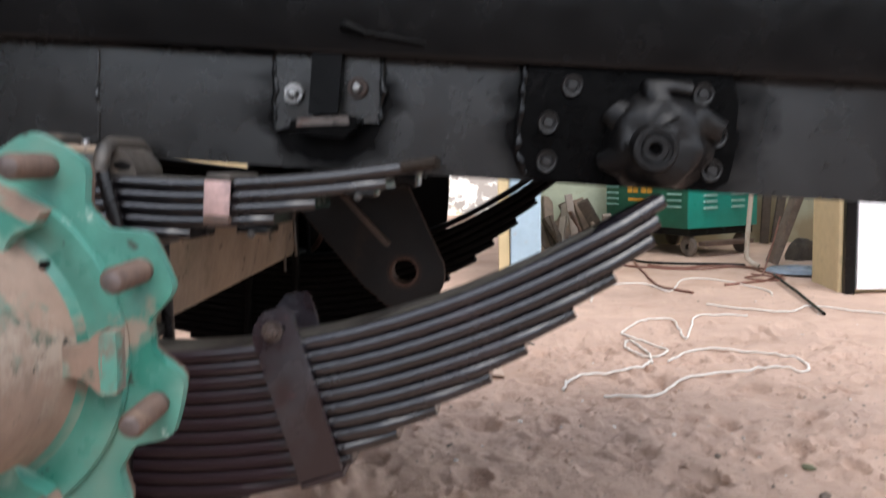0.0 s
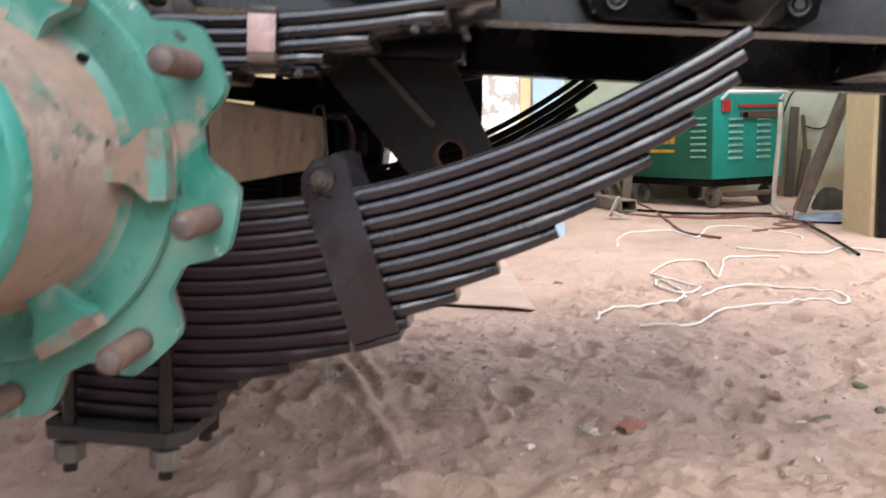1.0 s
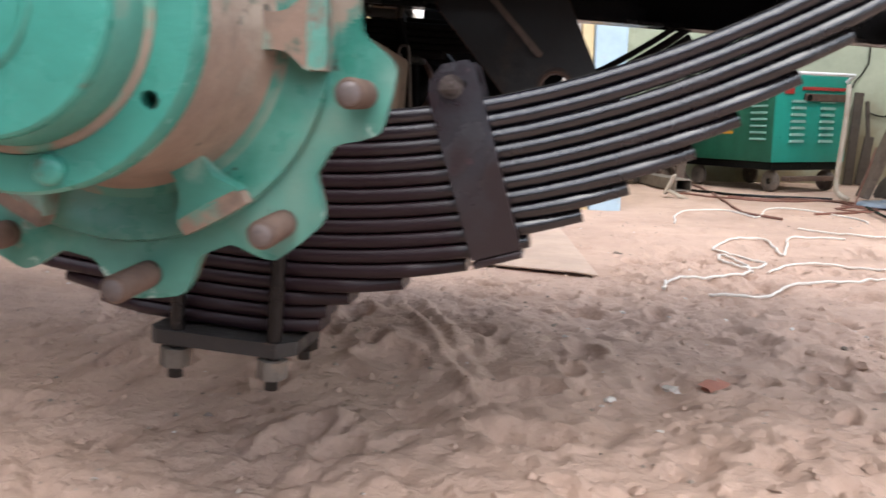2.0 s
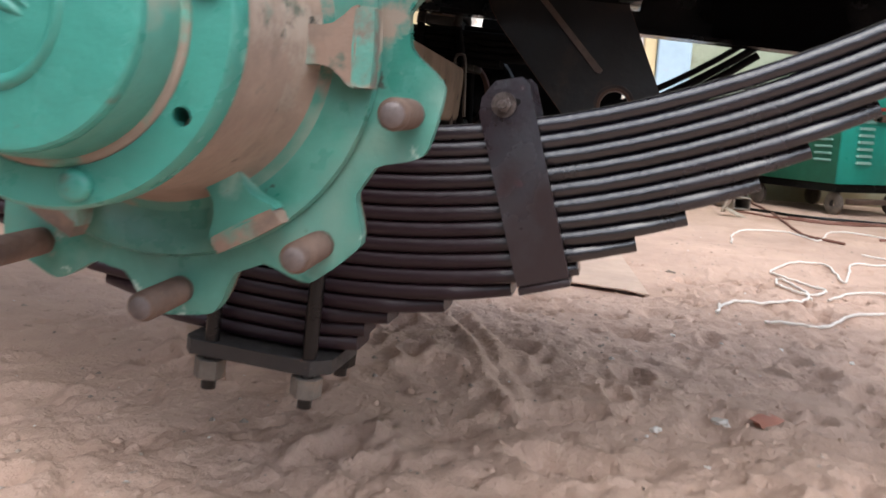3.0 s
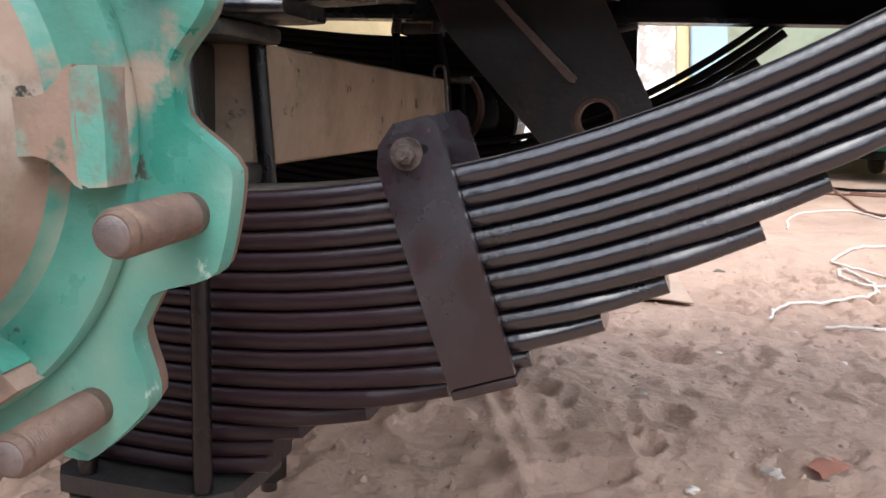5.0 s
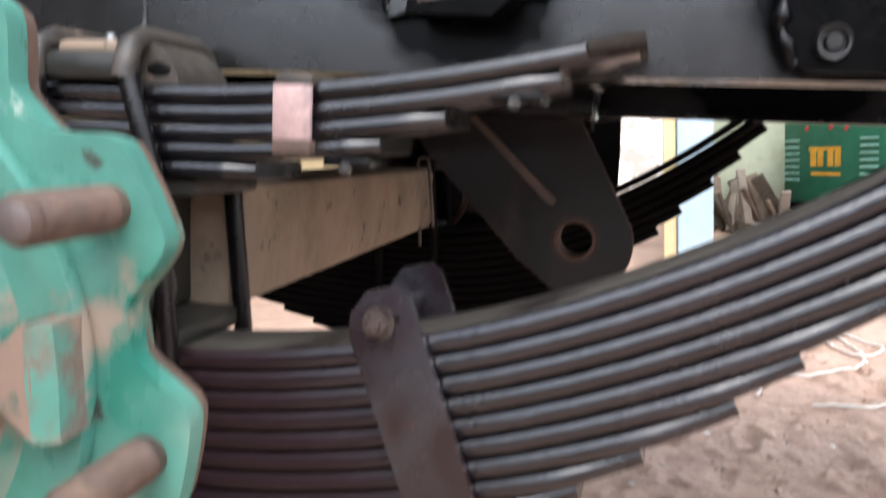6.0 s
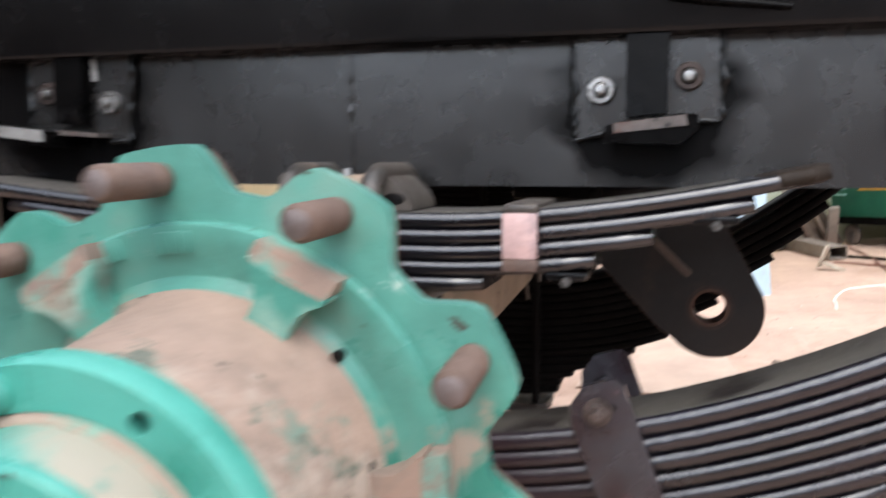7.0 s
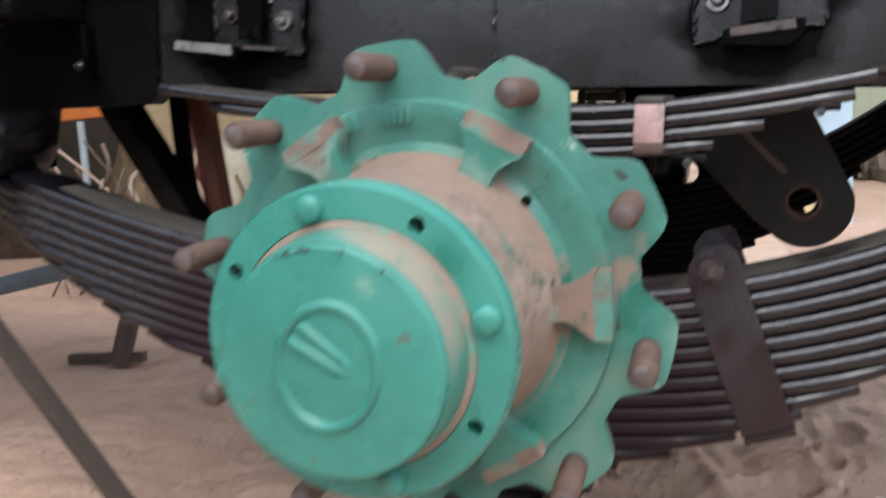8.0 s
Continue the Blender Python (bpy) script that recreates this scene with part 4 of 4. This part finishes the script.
def build_welder():
    w = thing("welding_set", "green welding transformer with louvres on small wheels", "welding machine", pose(1.266, 5.31, .045, 0, 0, 31))
    W, L, z0, z1 = .60, .82, .185, .735
    part("front_panel", box(0, W, 0, .012, z0, z1 - .03, .004), TEAL, w, "bright green louvred end panel", 30)
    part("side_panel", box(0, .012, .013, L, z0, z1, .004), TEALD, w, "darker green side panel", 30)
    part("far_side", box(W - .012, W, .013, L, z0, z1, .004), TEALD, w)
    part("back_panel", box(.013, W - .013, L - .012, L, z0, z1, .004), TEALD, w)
    part("top_panel", box(.013, W - .013, .013, L - .013, z1 - .035, z1 - .023, .003), TEAL, w)
    part("base", box(.02, W - .02, .02, L - .02, z0 - .05, z0, .004), BLACK, w)
    part("handle", sweep([(.06, -.005, z1 - .06), (.06, -.06, z1 - .02), (W - .04, -.06, z1 - .02), (W - .04, -.005, z1 - .06)], .011, 10), WHITE, w, "white tubular handle", 60)
    part("red_tag", box(.06, .13, -.012, 0, z1 - .14, z1 - .06, .003), REDP, w, "red paint mark")
    part("terminal_board", box(.22, W - .02, -.02, 0, z1 - .18, z1 - .135, .004), RUSTY, w, "brown terminal board")
    part("red_strip", box(.20, W - .05, -.014, 0, z1 - .115, z1 - .095, .003), REDP, w)
    part("knob", lathe([(0, -.03), (.018, -.03), (.02, 0), (0, 0)], 18, (.24, 0, z1 - .16)), BLACK, w)
    for cx in (.12, .36):
        for k in range(7):
            z = z0 + .12 + k * .040
            lv = prism([(cx, z), (cx + .115, z), (cx + .108, z + .016), (cx + .007, z + .016)], -.014, 0, .004)
            part("louvre", lv, LOUV, w)
    for k in range(7):
        z = z0 + .13 + k * .040
        for cy in (.06, .68):
            part("louvre", box(-.012, 0, cy, cy + .13, z, z + .014, .004), LOUV, w)
    # maker's mark as plain orange bars
    for k, (y, h, v) in enumerate(((.56, .10, .04), (.50, .10, .04), (.42, .10, .10), (.36, .10, .03))):
        part("mark_bar", box(-.004, 0, y - .02, y + .025, z0 + .22, z0 + .22 + h, .001), ORANGE, w)
    part("mark_bar", box(-.004, 0, .34, .60, z0 + .315, z0 + .335, .001), ORANGE, w)
    part("mark_bar", box(-.004, 0, .34, .58, z0 + .165, z0 + .185, .001), ORANGE, w)
    for y, z in ((.30, .44), (.42, .45), (.62, .45)):
        part("lamp", lathe([(0, -.006), (.014, -.006), (.016, 0)], 14, (0, 0, 0)), REDP, w).matrix_local = pose(0, y, z0 + z, 0, 0, -90)
    for x in (.07, W - .07):
        for y in (.07, L - .10):
            tyre = lathe([(.02, -.016), (.055, -.018), (.066, -.010), (.066, .010), (.055, .018), (.02, .016)], 28)
            o = part("wheel", tyre, WHEEL, w, "small worn wheel", 40)
            o.matrix_local = pose(x, y, .066, 0, 0, 90)
            f = part("fork", box(-.014, .014, -.03, -.022, -.01, .075, .002), RUSTY, o)
    part("tow_frame", box(.10, W - .08, -.05, .02, .07, .10, .006), RUSTY, w, "rusty tow frame")


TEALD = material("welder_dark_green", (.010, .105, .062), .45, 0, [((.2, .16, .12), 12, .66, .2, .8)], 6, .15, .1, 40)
REDP = material("red_paint", (.42, .04, .035), .5)
ORANGE = material("orange_paint", (.62, .30, .03), .5)
LOUV = material("louvre_edge", (.22, .42, .36), .45)
WHEEL = material("worn_wheel", (.13, .10, .08), .8, 0, [((.05, .04, .035), 30, .52, .2, .9)], 20, .3, .3, 80)
build_welder()


def spline(pts, n=6):
    """Points of a smooth curve through pts."""
    P = [Vector(p) for p in pts]
    P = [P[0] * 2 - P[1]] + P + [P[-1] * 2 - P[-2]]
    out = []
    for i in range(1, len(P) - 2):
        a, b, c, d = P[i - 1:i + 3]
        for k in range(n):
            t = k / n
            out.append(.5 * ((2 * b) + (c - a) * t + (2 * a - 5 * b + 4 * c - d) * t * t + (3 * b - a - 3 * c + d) * t ** 3))
    return out + [P[-2]]


def on_ground(pts, r, wiggle=.0, seed=1):
    rng = random.Random(seed)
    near = [(0, 0), (.015, 0), (-.015, 0), (.03, 0), (-.03, 0), (0, .02), (0, -.02), (0, .04), (0, -.04)]
    return [(p.x + rng.uniform(-wiggle, wiggle), p.y + rng.uniform(-wiggle, wiggle), ground_height(p.x, p.y) + max(lump(p.x + a, p.y + b) for a, b in near) + r * .7) for p in spline([(x, y, 0) for x, y in pts], 9)]


def cord(name, pts, r, mat, label, category, seed=1, wiggle=.004):
    tagged(part(name, sweep(on_ground(pts, r, wiggle, seed), r, 7), mat, smooth=80), label, category)


cord("cord", [(.26, 2.36), (.31, 2.50), (.53, 2.65), (.59, 2.83), (.56, 3.10), (.53, 2.99), (.57, 2.83), (.66, 2.90), (.61, 3.09), (.55, 3.21), (.66, 3.39), (.78, 3.42), (.77, 3.10), (.91, 3.50), (1.10, 3.48)], .0040, ROPE, "tangled white cord lying on the sand", "cord", 2)
cord("cord", [(.37, 2.29), (.50, 2.31), (.63, 2.50), (.90, 2.61), (1.01, 2.59), (1.05, 2.69), (1.0, 2.81), (.80, 2.92), (.64, 2.78)], .0040, ROPE, "loose white cord in a long bend on the sand", "cord", 3)
cord("cord", [(.50, 3.83), (.54, 4.09), (.64, 4.27), (.82, 4.29), (.90, 4.05), (1.03, 4.39), (1.17, 4.42), (1.35, 4.09), (1.34, 3.92)], .0040, ROPE, "white cord trailing towards the welding set", "cord", 4)
cord("cord", [(1.0, 3.75), (1.26, 3.54), (1.42, 3.67), (1.56, 3.58), (1.9, 3.3), (2.6, 3.2)], .0040, ROPE, "white cord running along the doorway", "cord", 5)
CABLE = material("red_cable", (.20, .085, .06), .6)
cord("cable", [(.90, 5.9), (.90, 5.2), (.88, 4.71), (.88, 4.2), (1.0, 4.0)], .0065, CABLE, "dull red welding cable on the floor", "cable", 6)
cord("cable", [(.95, 4.95), (1.12, 4.83), (1.4, 4.9), (1.6, 4.6), (1.45, 4.35), (1.2, 4.2)], .0065, CABLE, "dull red cable coiled by the welding set", "cable", 7)
cord("cable", [(.75, 5.4), (1.0, 5.05), (1.3, 4.98), (1.5, 4.9)], .009, BLACK, "black cable along the welding set", "cable", 8, .002)
cord("cable", [(.70, 5.1), (.95, 4.85), (1.2, 4.75), (1.45, 4.85), (1.55, 4.5)], .006, CABLE, "second dull red cable on the floor", "cable", 9)


def build_corner():
    # steel tube lying with its open end this way
    t = thing("box_tube", "rusty steel box tube lying on the floor", "steel tube", pose(.74, 5.2, ground_height(.7, 5.2) + .002, 0, 0, 12))
    bm = box(-.05, .05, 0, .9, 0, .006)
    box(-.05, .05, 0, .9, .064, .07, 0, bm)
    box(-.05, -.044, 0, .9, .006, .064, 0, bm)
    box(.044, .05, 0, .9, .006, .064, 0, bm)
    part("tube", bm, TUBE, t, smooth=30)
    # leaning plank, conduit, plate and rod by the wall
    g = ground_height(1.7, 4.7)
    p = thing("plank", "grey weathered plank leaning in the corner", "plank", look((1.60, 4.75, g + .03), (1.93, 4.75, g + .95)) @ pose(0, 0, 0, 180, 0, 0))
    part("board", box(-.055, .055, -.02, .02, 0, 1.25, .004), PLANK, p, smooth=30)
    c = spline([(1.515, 4.70, g + .02), (1.475, 4.74, g + .05), (1.463, 4.75, g + .11), (1.488, 4.77, g + .40), (1.500, 4.79, g + .545), (1.512, 4.83, g + .60), (1.535, 4.90, g + .62)])
    tagged(part("conduit", sweep(c, .014, 10), CONDUIT, smooth=80), "pale bent conduit standing beside the welding set", "conduit")
    tagged(part("steel_disc", lathe([(0, .03), (.05, .03), (.06, .018), (.15, .018), (.17, .004), (.17, 0), (0, 0)], 36, (1.70, 4.62, g), axis="z"), DISC, smooth=40), "bluish grey steel disc on the floor", "disc")
    tagged(part("rod", sweep([(1.50, 4.40, g + .010), (1.46, 3.95, ground_height(1.46, 3.95) + .012), (1.40, 3.46, ground_height(1.40, 3.46) + .008)], .008, 8), BLACK, smooth=80), "dark steel rod lying on the sand", "rod")
    for run, lab in (([(2.36, 6.285, 1.60), (2.365, 6.285, .93), (2.375, 6.285, .81), (2.37, 6.285, .68), (2.325, 6.285, .58), (2.265, 6.285, .53), (2.21, 6.285, .525), (2.13, 6.285, .55)], "black wire hanging in a loop on the wall"),
                     ([(2.115, 6.285, 1.60), (2.111, 6.285, .95), (2.10, 6.285, .87), (2.06, 6.28, .80), (2.02, 6.27, .75), (1.96, 6.25, .60)], "thin black wire hanging down the wall")):
        tagged(part("wire", sweep(spline(run), .0055, 6), MATTE_SHADE, smooth=80), lab, "wire")
    lead = [(1.60, 4.62, g + .30), (1.565, 4.61, g + .17), (1.535, 4.60, g + .08), (1.50, 4.55, g + .02), (1.44, 4.42, g + .008), (1.34, 4.35, g + .006), (1.42, 4.22, g + .006), (1.52, 4.30, g + .006), (1.40, 4.45, g + .012)]
    tagged(part("lead", sweep(spline(lead), .0045, 6), CABLE, smooth=80), "thin dull red lead hanging off the plank onto the floor", "cable")
    # unidentified dark clump at the plank's foot
    heap = lathe([(0, .13), (.035, .12), (.065, .085), (.085, .04), (.10, 0), (0, 0)], 28, (1.92, 5.2, ground_height(1.92, 5.2)), axis="z")
    for v in heap.verts:
        k = noise.noise(v.co * 13) + .6 * noise.noise(v.co * 34)
        v.co.x, v.co.y, v.co.z = v.co.x + k * .022, v.co.y + k * .018, v.co.z + max(k, -.4) * .022
    tagged(part("dirty_rag", heap, SCRAP, smooth=40), "unidentified dark crumpled clump on the floor", "rag")
    # dark boards and offcuts against the wall beside the welder
    for bx0, bh, bw, tilt in ((1.995, .64, .030, 5), (2.135, .58, .012, -3), (2.07, .34, .030, 10)):
        b = thing("wall_board", "dark stained board leaning on the workshop wall", "board", pose(bx0, 6.16, ground_height(bx0, 6.16), -7, tilt, 0), "boards against the wall")
        part("board", box(-bw, bw, -.012, .012, 0, bh, .004), SCRAP, b, smooth=30)
    # scrap beside the welder
    rng = random.Random(8)
    for k in range(26):
        x, y = .36 + rng.uniform(0, .62), 5.72 + rng.uniform(0, .5)
        a = thing("scrap_wood", "short weathered piece of scrap timber", "timber", pose(x, y, ground_height(x, y) + .01, rng.uniform(-35, 35), rng.uniform(-40, 40), rng.uniform(-70, 70)), "scrap heap")
        h = rng.uniform(.16, .42)
        w = rng.uniform(.012, .045)
        part("piece", box(-w, w, -w * .5, w * .5, 0, h, .004), rng.choice((SCRAP, RUSTY, SCRAP, TUBE, PLANK)), a, smooth=30)
    bk = thing("bracket", "bent pale steel bracket lying on the floor", "bracket", pose(.60, 4.85, ground_height(.6, 4.85) + .03, 0, 24, -22))
    part("arm", box(0, .36, -.03, .03, 0, .012, .003), CONDUIT, bk, smooth=30)
    part("upright", box(-.012, 0, -.035, .035, -.02, .10, .003), CONDUIT, bk, smooth=30)


PALE = material("pale_scrap", (.60, .54, .48), .8)
TUBE = material("tube_steel", (.24, .20, .17), .6, .2, [(RUST, 12, .58, .2, .8)], 10, .2, .3, 60)
SCRAP = material("dirty_scrap", (.060, .044, .032), .85, 0, [((.13, .095, .07), 12, .56, .2, .9), ((.02, .017, .014), 20, .58, .1, .9)], 14, .3, .5, 60)
PLANK = material("weathered_wood", (.17, .125, .095), .85, 0, [((.08, .06, .05), 12, .55, .2, .9)], 14, .25, .5, 60)
CARD = material("cardboard", (.50, .365, .285), .9, 0, [((.40, .30, .23), 8, .58, .2, .9)], 6, .1, .2, 40)
CONDUIT = material("pale_conduit", (.42, .36, .29), .6, 0, [((.24, .17, .12), 14, .52, .2, .8)], 10, .15, .2, 50)
DISC = material("blue_grey_steel", (.26, .30, .36), .5, .2, [(RUST, 12, .6, .2, .8)], 9, .2, .2, 50)
build_corner()


def build_litter():
    # a sheet of card, a broken brick, scraps
    bm = bmesh.new()
    vs = [bm.verts.new((x, y, ground_height(x, y) + lump(x, y) + h)) for x, y, h in ((-.42, 2.74, .006), (-.30, 3.74, .006), (-.03, 3.70, .008), (.096, 2.535, .008), (.03, 2.56, .012), (-.16, 2.63, .010))]
    f = bm.faces.new(vs)
    ex = bmesh.ops.extrude_face_region(bm, geom=[f])
    bmesh.ops.translate(bm, verts=[v for v in ex["geom"] if isinstance(v, bmesh.types.BMVert)], vec=(0, 0, .004))
    tagged(part("card_sheet", bm, CARD), "flat sheet of brown card on the sand", "cardboard")
    rng = random.Random(4)

    def lump_mesh(rx, ry, rz, seed):
        b = bmesh.new()
        bmesh.ops.create_icosphere(b, subdivisions=2, radius=1)
        for v in b.verts:
            q = 1 + .6 * noise.noise(v.co * 1.9 + Vector((seed, 0, 0))) + .2 * noise.noise(v.co * 4.5 + Vector((0, seed, 0)))
            v.co = Vector((v.co.x * rx, v.co.y * ry, max(v.co.z, -.35) * rz * .7)) * q
        return b
    for n, x, y, r, mat, lab, cat in (
            ("brick_piece", .246, 1.54, (.036, .030, .012), BRICKM, "broken piece of red brick on sand", "brick"),
            ("paper_scrap", .056, 1.43, (.010, .008, .008), ROPE, "small white scrap on the sand", "scrap"),
            ("paper_scrap", .165, 1.52, (.018, .013, .012), PALE, "crumpled pale scrap on the sand", "scrap"),
            ("leaf_litter", .545, 1.572, (.018, .013, .010), PALE, "pale crumpled leaf on sand", "leaf"),
            ("leaf_litter", .585, 1.575, (.020, .006, .005), LEAFM, "dull green crumpled leaf on sand", "leaf"),
            ("leaf_litter", .742, 1.806, (.016, .011, .009), LEAFM, "dull green crumpled leaf on sand", "leaf"),
            ("paper_scrap", .133, 2.129, (.009, .006, .005), ROPE, "small white scrap on the sand", "scrap"),
            ("paper_scrap", .235, 2.108, (.008, .006, .005), PALE, "small pale scrap on the sand", "scrap"),
            ("paper_scrap", .365, 2.065, (.012, .006, .004), ROPE, "small white scrap on the sand", "scrap"),
            ("paper_scrap", .500, 2.010, (.010, .006, .004), ROPE, "small white scrap on the sand", "scrap"),
            ("paper_scrap", .123, 1.319, (.005, .004, .004), ROPE, "tiny white scrap on the sand", "scrap"),
            ("paper_scrap", .512, 1.396, (.010, .004, .004), ROPE, "small white scrap on the sand", "scrap"),
            ("stone", .719, 1.654, (.018, .010, .008), PLANK, "small dark clod on the sand", "stone"),
            ("stone", .645, 2.153, (.010, .008, .006), PLANK, "small dark clod on the sand", "stone"),
            ("stone", .57, 1.88, (.014, .007, .006), PLANK, "small dark stone on the sand", "stone"),
            ("stone", .19, 3.05, (.022, .016, .012), PLANK, "dark pebble beside the card sheet", "stone")):
        o = part(n, lump_mesh(*r, x * 10), mat, smooth=35)
        o.location = (x, y, ground_height(x, y) + lump(x, y) + r[2] * .25)
        o.rotation_euler = (0, 0, rng.uniform(0, 6))
        tagged(o, lab, cat)
    # grit strewn over the sand
    bm = bmesh.new()
    for k in range(1500):
        x, y = rng.uniform(-1.6, 1.6), rng.uniform(.9, 4.2)
        r = rng.choice((.0022, .003, .003, .004, .006)) * rng.uniform(.7, 1.3)
        z = ground_height(x, y) + lump(x, y)
        c = Vector((x, y, z))
        vs = [bm.verts.new(c + Vector((rng.uniform(.6, 1.2) * r * math.cos(a), rng.uniform(.6, 1.2) * r * math.sin(a), rng.uniform(0, .3) * r))) for a in (0, 1.26, 2.5, 3.8, 5.0)]
        top = bm.verts.new(c + Vector((0, 0, r * rng.uniform(.5, 1))))
        for i in range(5):
            bm.faces.new((vs[i], vs[(i + 1) % 5], top))
    # crumbs of trodden sand
    crumbs = bmesh.new()
    for k in range(800):
        x, y = rng.uniform(-1.2, 1.3), .95 + 2.2 * rng.random() ** 1.3
        r = rng.choice((.004, .005, .006, .008, .011)) * rng.uniform(.7, 1.3)
        c = Vector((x, y, ground_height(x, y) + lump(x, y) + r * .15))
        vs = [crumbs.verts.new(c + Vector((rng.uniform(.7, 1.2) * r * math.cos(a), rng.uniform(.7, 1.2) * r * math.sin(a), rng.uniform(-.4, .25) * r))) for a in (0, 1.05, 2.1, 3.1, 4.2, 5.2)]
        hi = [crumbs.verts.new(c + Vector((rng.uniform(.3, .6) * r * math.cos(a), rng.uniform(.3, .6) * r * math.sin(a), rng.uniform(.4, .8) * r))) for a in (.5, 2.6, 4.7)]
        for i in range(6):
            crumbs.faces.new((vs[i], vs[(i + 1) % 6], hi[i // 2]))
        for i in range(3):
            crumbs.faces.new((vs[(2 * i + 2) % 6], hi[(i + 1) % 3], hi[i]))
        crumbs.faces.new(hi)
    tagged(part("sand_crumbs", crumbs, SAND, smooth=60), "small crumbs of trodden sand", "sand", kind="stuff")
    tagged(part("grit", bm, GRIT), "small pale and dark grit strewn over sand", "grit", kind="stuff")


BRICKM = material("red_brick", (.47, .20, .14), .9, 0, [(DUST, 20, .56, .2, .95)], 20, .15, .5, 90)
LEAFM = material("dull_leaf", (.15, .15, .08), .7)
GRIT = material("grit", (.34, .27, .22), .9, 0, [((.65, .60, .55), 9, .55, .05, .9), ((.10, .08, .07), 13, .6, .05, .9)], 8, .3, 0)
build_litter()


def build_left():
    # trestle under the frame: angle-iron legs, a blue tube
    t = thing("trestle", "rough steel trestle standing on the sand", "trestle", pose(-1.35, 1.35, 0))
    o = Matrix.Translation((1.35, -1.35, 0))

    def bar(name, a, b, r, n, mat, label=""):
        part(name, transformed(sweep([a, b], r, n), o), mat, t, label, 30)
    bar("leg", (-1.46, 1.10, .50), (-1.08, 1.10, .0), .019, 4, ANGLE, "dusty angle-iron leg")
    bar("leg", (-1.80, 2.02, .36), (-1.93, 1.98, .0), .030, 8, PIPE, "dark pipe leg")
    bar("foot", (-2.10, 1.96, .018), (-1.85, 2.0, .018), .02, 4, PIPE)
    bar("tube", (-2.9, 1.70, .16), (-1.80, 2.02, .34), .028, 10, BLUEPIPE, "blue-grey tube")
    bar("tube", (-1.80, 2.02, .36), (-1.46, 1.10, .50), .028, 10, PIPE)
    # dim clutter behind the long spring end
    wall("bench_rail", -3.7, -2.79, 3.0, 3.06, .79, .85, ORANGE2, "orange painted steel rail", "rail", .004)
    rng = random.Random(12)
    cl = thing("steel_offcuts", "tangle of thin bent offcut strips against the wall", "offcuts", pose(-2.7, 3.2, 0))
    oo = Matrix.Translation((2.7, -3.2, 0))
    for k in range(30):
        x, y = -3.25 + rng.uniform(0, 1.0), 2.75 + rng.uniform(0, .3)
        p = [(x, y, .02)]
        for i in range(3):
            p.append((p[-1][0] + rng.uniform(-.28, .28), p[-1][1] + rng.uniform(-.1, .1), p[-1][2] + rng.uniform(.08, .30)))
        part("strip", transformed(sweep(spline(p, 4), rng.uniform(.004, .011), 6), oo), rng.choice((PLANK, PLANK, CARD, STRAW, RUSTY, CONDUIT)), cl, smooth=60)
    h = thing("straw_heap", "heap of brown straw and shavings", "heap", pose(-2.85, 3.40, 0), kind="stuff")
    b = bmesh.new()
    bmesh.ops.create_icosphere(b, subdivisions=4, radius=1)
    for v in b.verts:
        q = 1 + .35 * noise.noise(v.co * 2.2) + .12 * noise.noise(v.co * 7)
        v.co = Vector((v.co.x * .62, v.co.y * .32, max(v.co.z, -.1) * .62)) * q
    part("heap", b, STRAW, h, smooth=60)
    post = thing("red_post", "rust-red steel post on the shed floor", "post", pose(-2.30, 3.0, 0))
    part("post", box(-.035, .035, -.03, .03, 0, 1.5, .004), REDRUST, post, smooth=30)
    pp = thing("pale_pipe", "pale bluish pipe standing among the offcuts", "pipe", pose(-2.93, 2.98, 0))
    part("pipe", sweep([(-.02, 0, 0), (.0, 0, .40), (.02, 0, .78)], .016, 10), PALEPIPE, pp, smooth=60)
    sack = thing("sack", "slumped cream sack against the post", "sack", pose(-2.22, 3.1, 0))
    b = bmesh.new()
    bmesh.ops.create_icosphere(b, subdivisions=4, radius=1)
    for v in b.verts:
        q = 1 + .14 * noise.noise(v.co * 2.5) + .04 * noise.noise(v.co * 8)
        v.co = Vector((v.co.x * .13, v.co.y * .12, max(v.co.z + .9, 0) * .33)) * q
    part("bag", b, SACKING, sack, smooth=70)
    wall("roof_shed", -5.2, -1.1, 2.6, 4.0, 2.0, 2.4, SHADEW, "unseen roof added to darken the clutter below", "roof")
    wall("wall_shed", -4.7, -3.96, 4.6, 4.8, -.2, 3.0, SHADEW, "brown shed wall behind the clutter, darkened for shade")
    wall("wall_cream", -3.96, -.95, 4.6, 4.8, -.2, 3.0, CREAM, "cream plastered wall behind the clutter")


SACKING = material("dusty_sacking", (.36, .325, .25), .9, 0, [((.25, .22, .165), 9, .55, .2, .9)], 8, .15, .3, 90)
PALEPIPE = material("pale_blue_pipe", (.36, .42, .45), .5)
ANGLE = material("dusty_angle", (.075, .06, .05), .7, .1, [((.15, .11, .085), 10, .58, .2, .9)], 8, .2, .3, 60)
PIPE = material("dark_pipe", (.085, .065, .055), .6, .1, [(DUST, 12, .6, .2, .9)], 10, .2, .3, 60)
BLUEPIPE = material("blue_grey_pipe", (.14, .19, .22), .5, 0, [(DUST, 10, .56, .2, .9)], 8, .2, .2, 60)
ORANGE2 = material("orange_steel", (.50, .15, .035), .5, 0, [((.2, .10, .05), 8, .6, .2, .7)], 6, .15, .2, 40)
STRAW = material("straw", (.17, .115, .062), .9, 0, [((.08, .055, .03), 14, .5, .2, .9), ((.28, .20, .12), 34, .62, .1, .9)], 12, .3, .8, 60)
build_left()
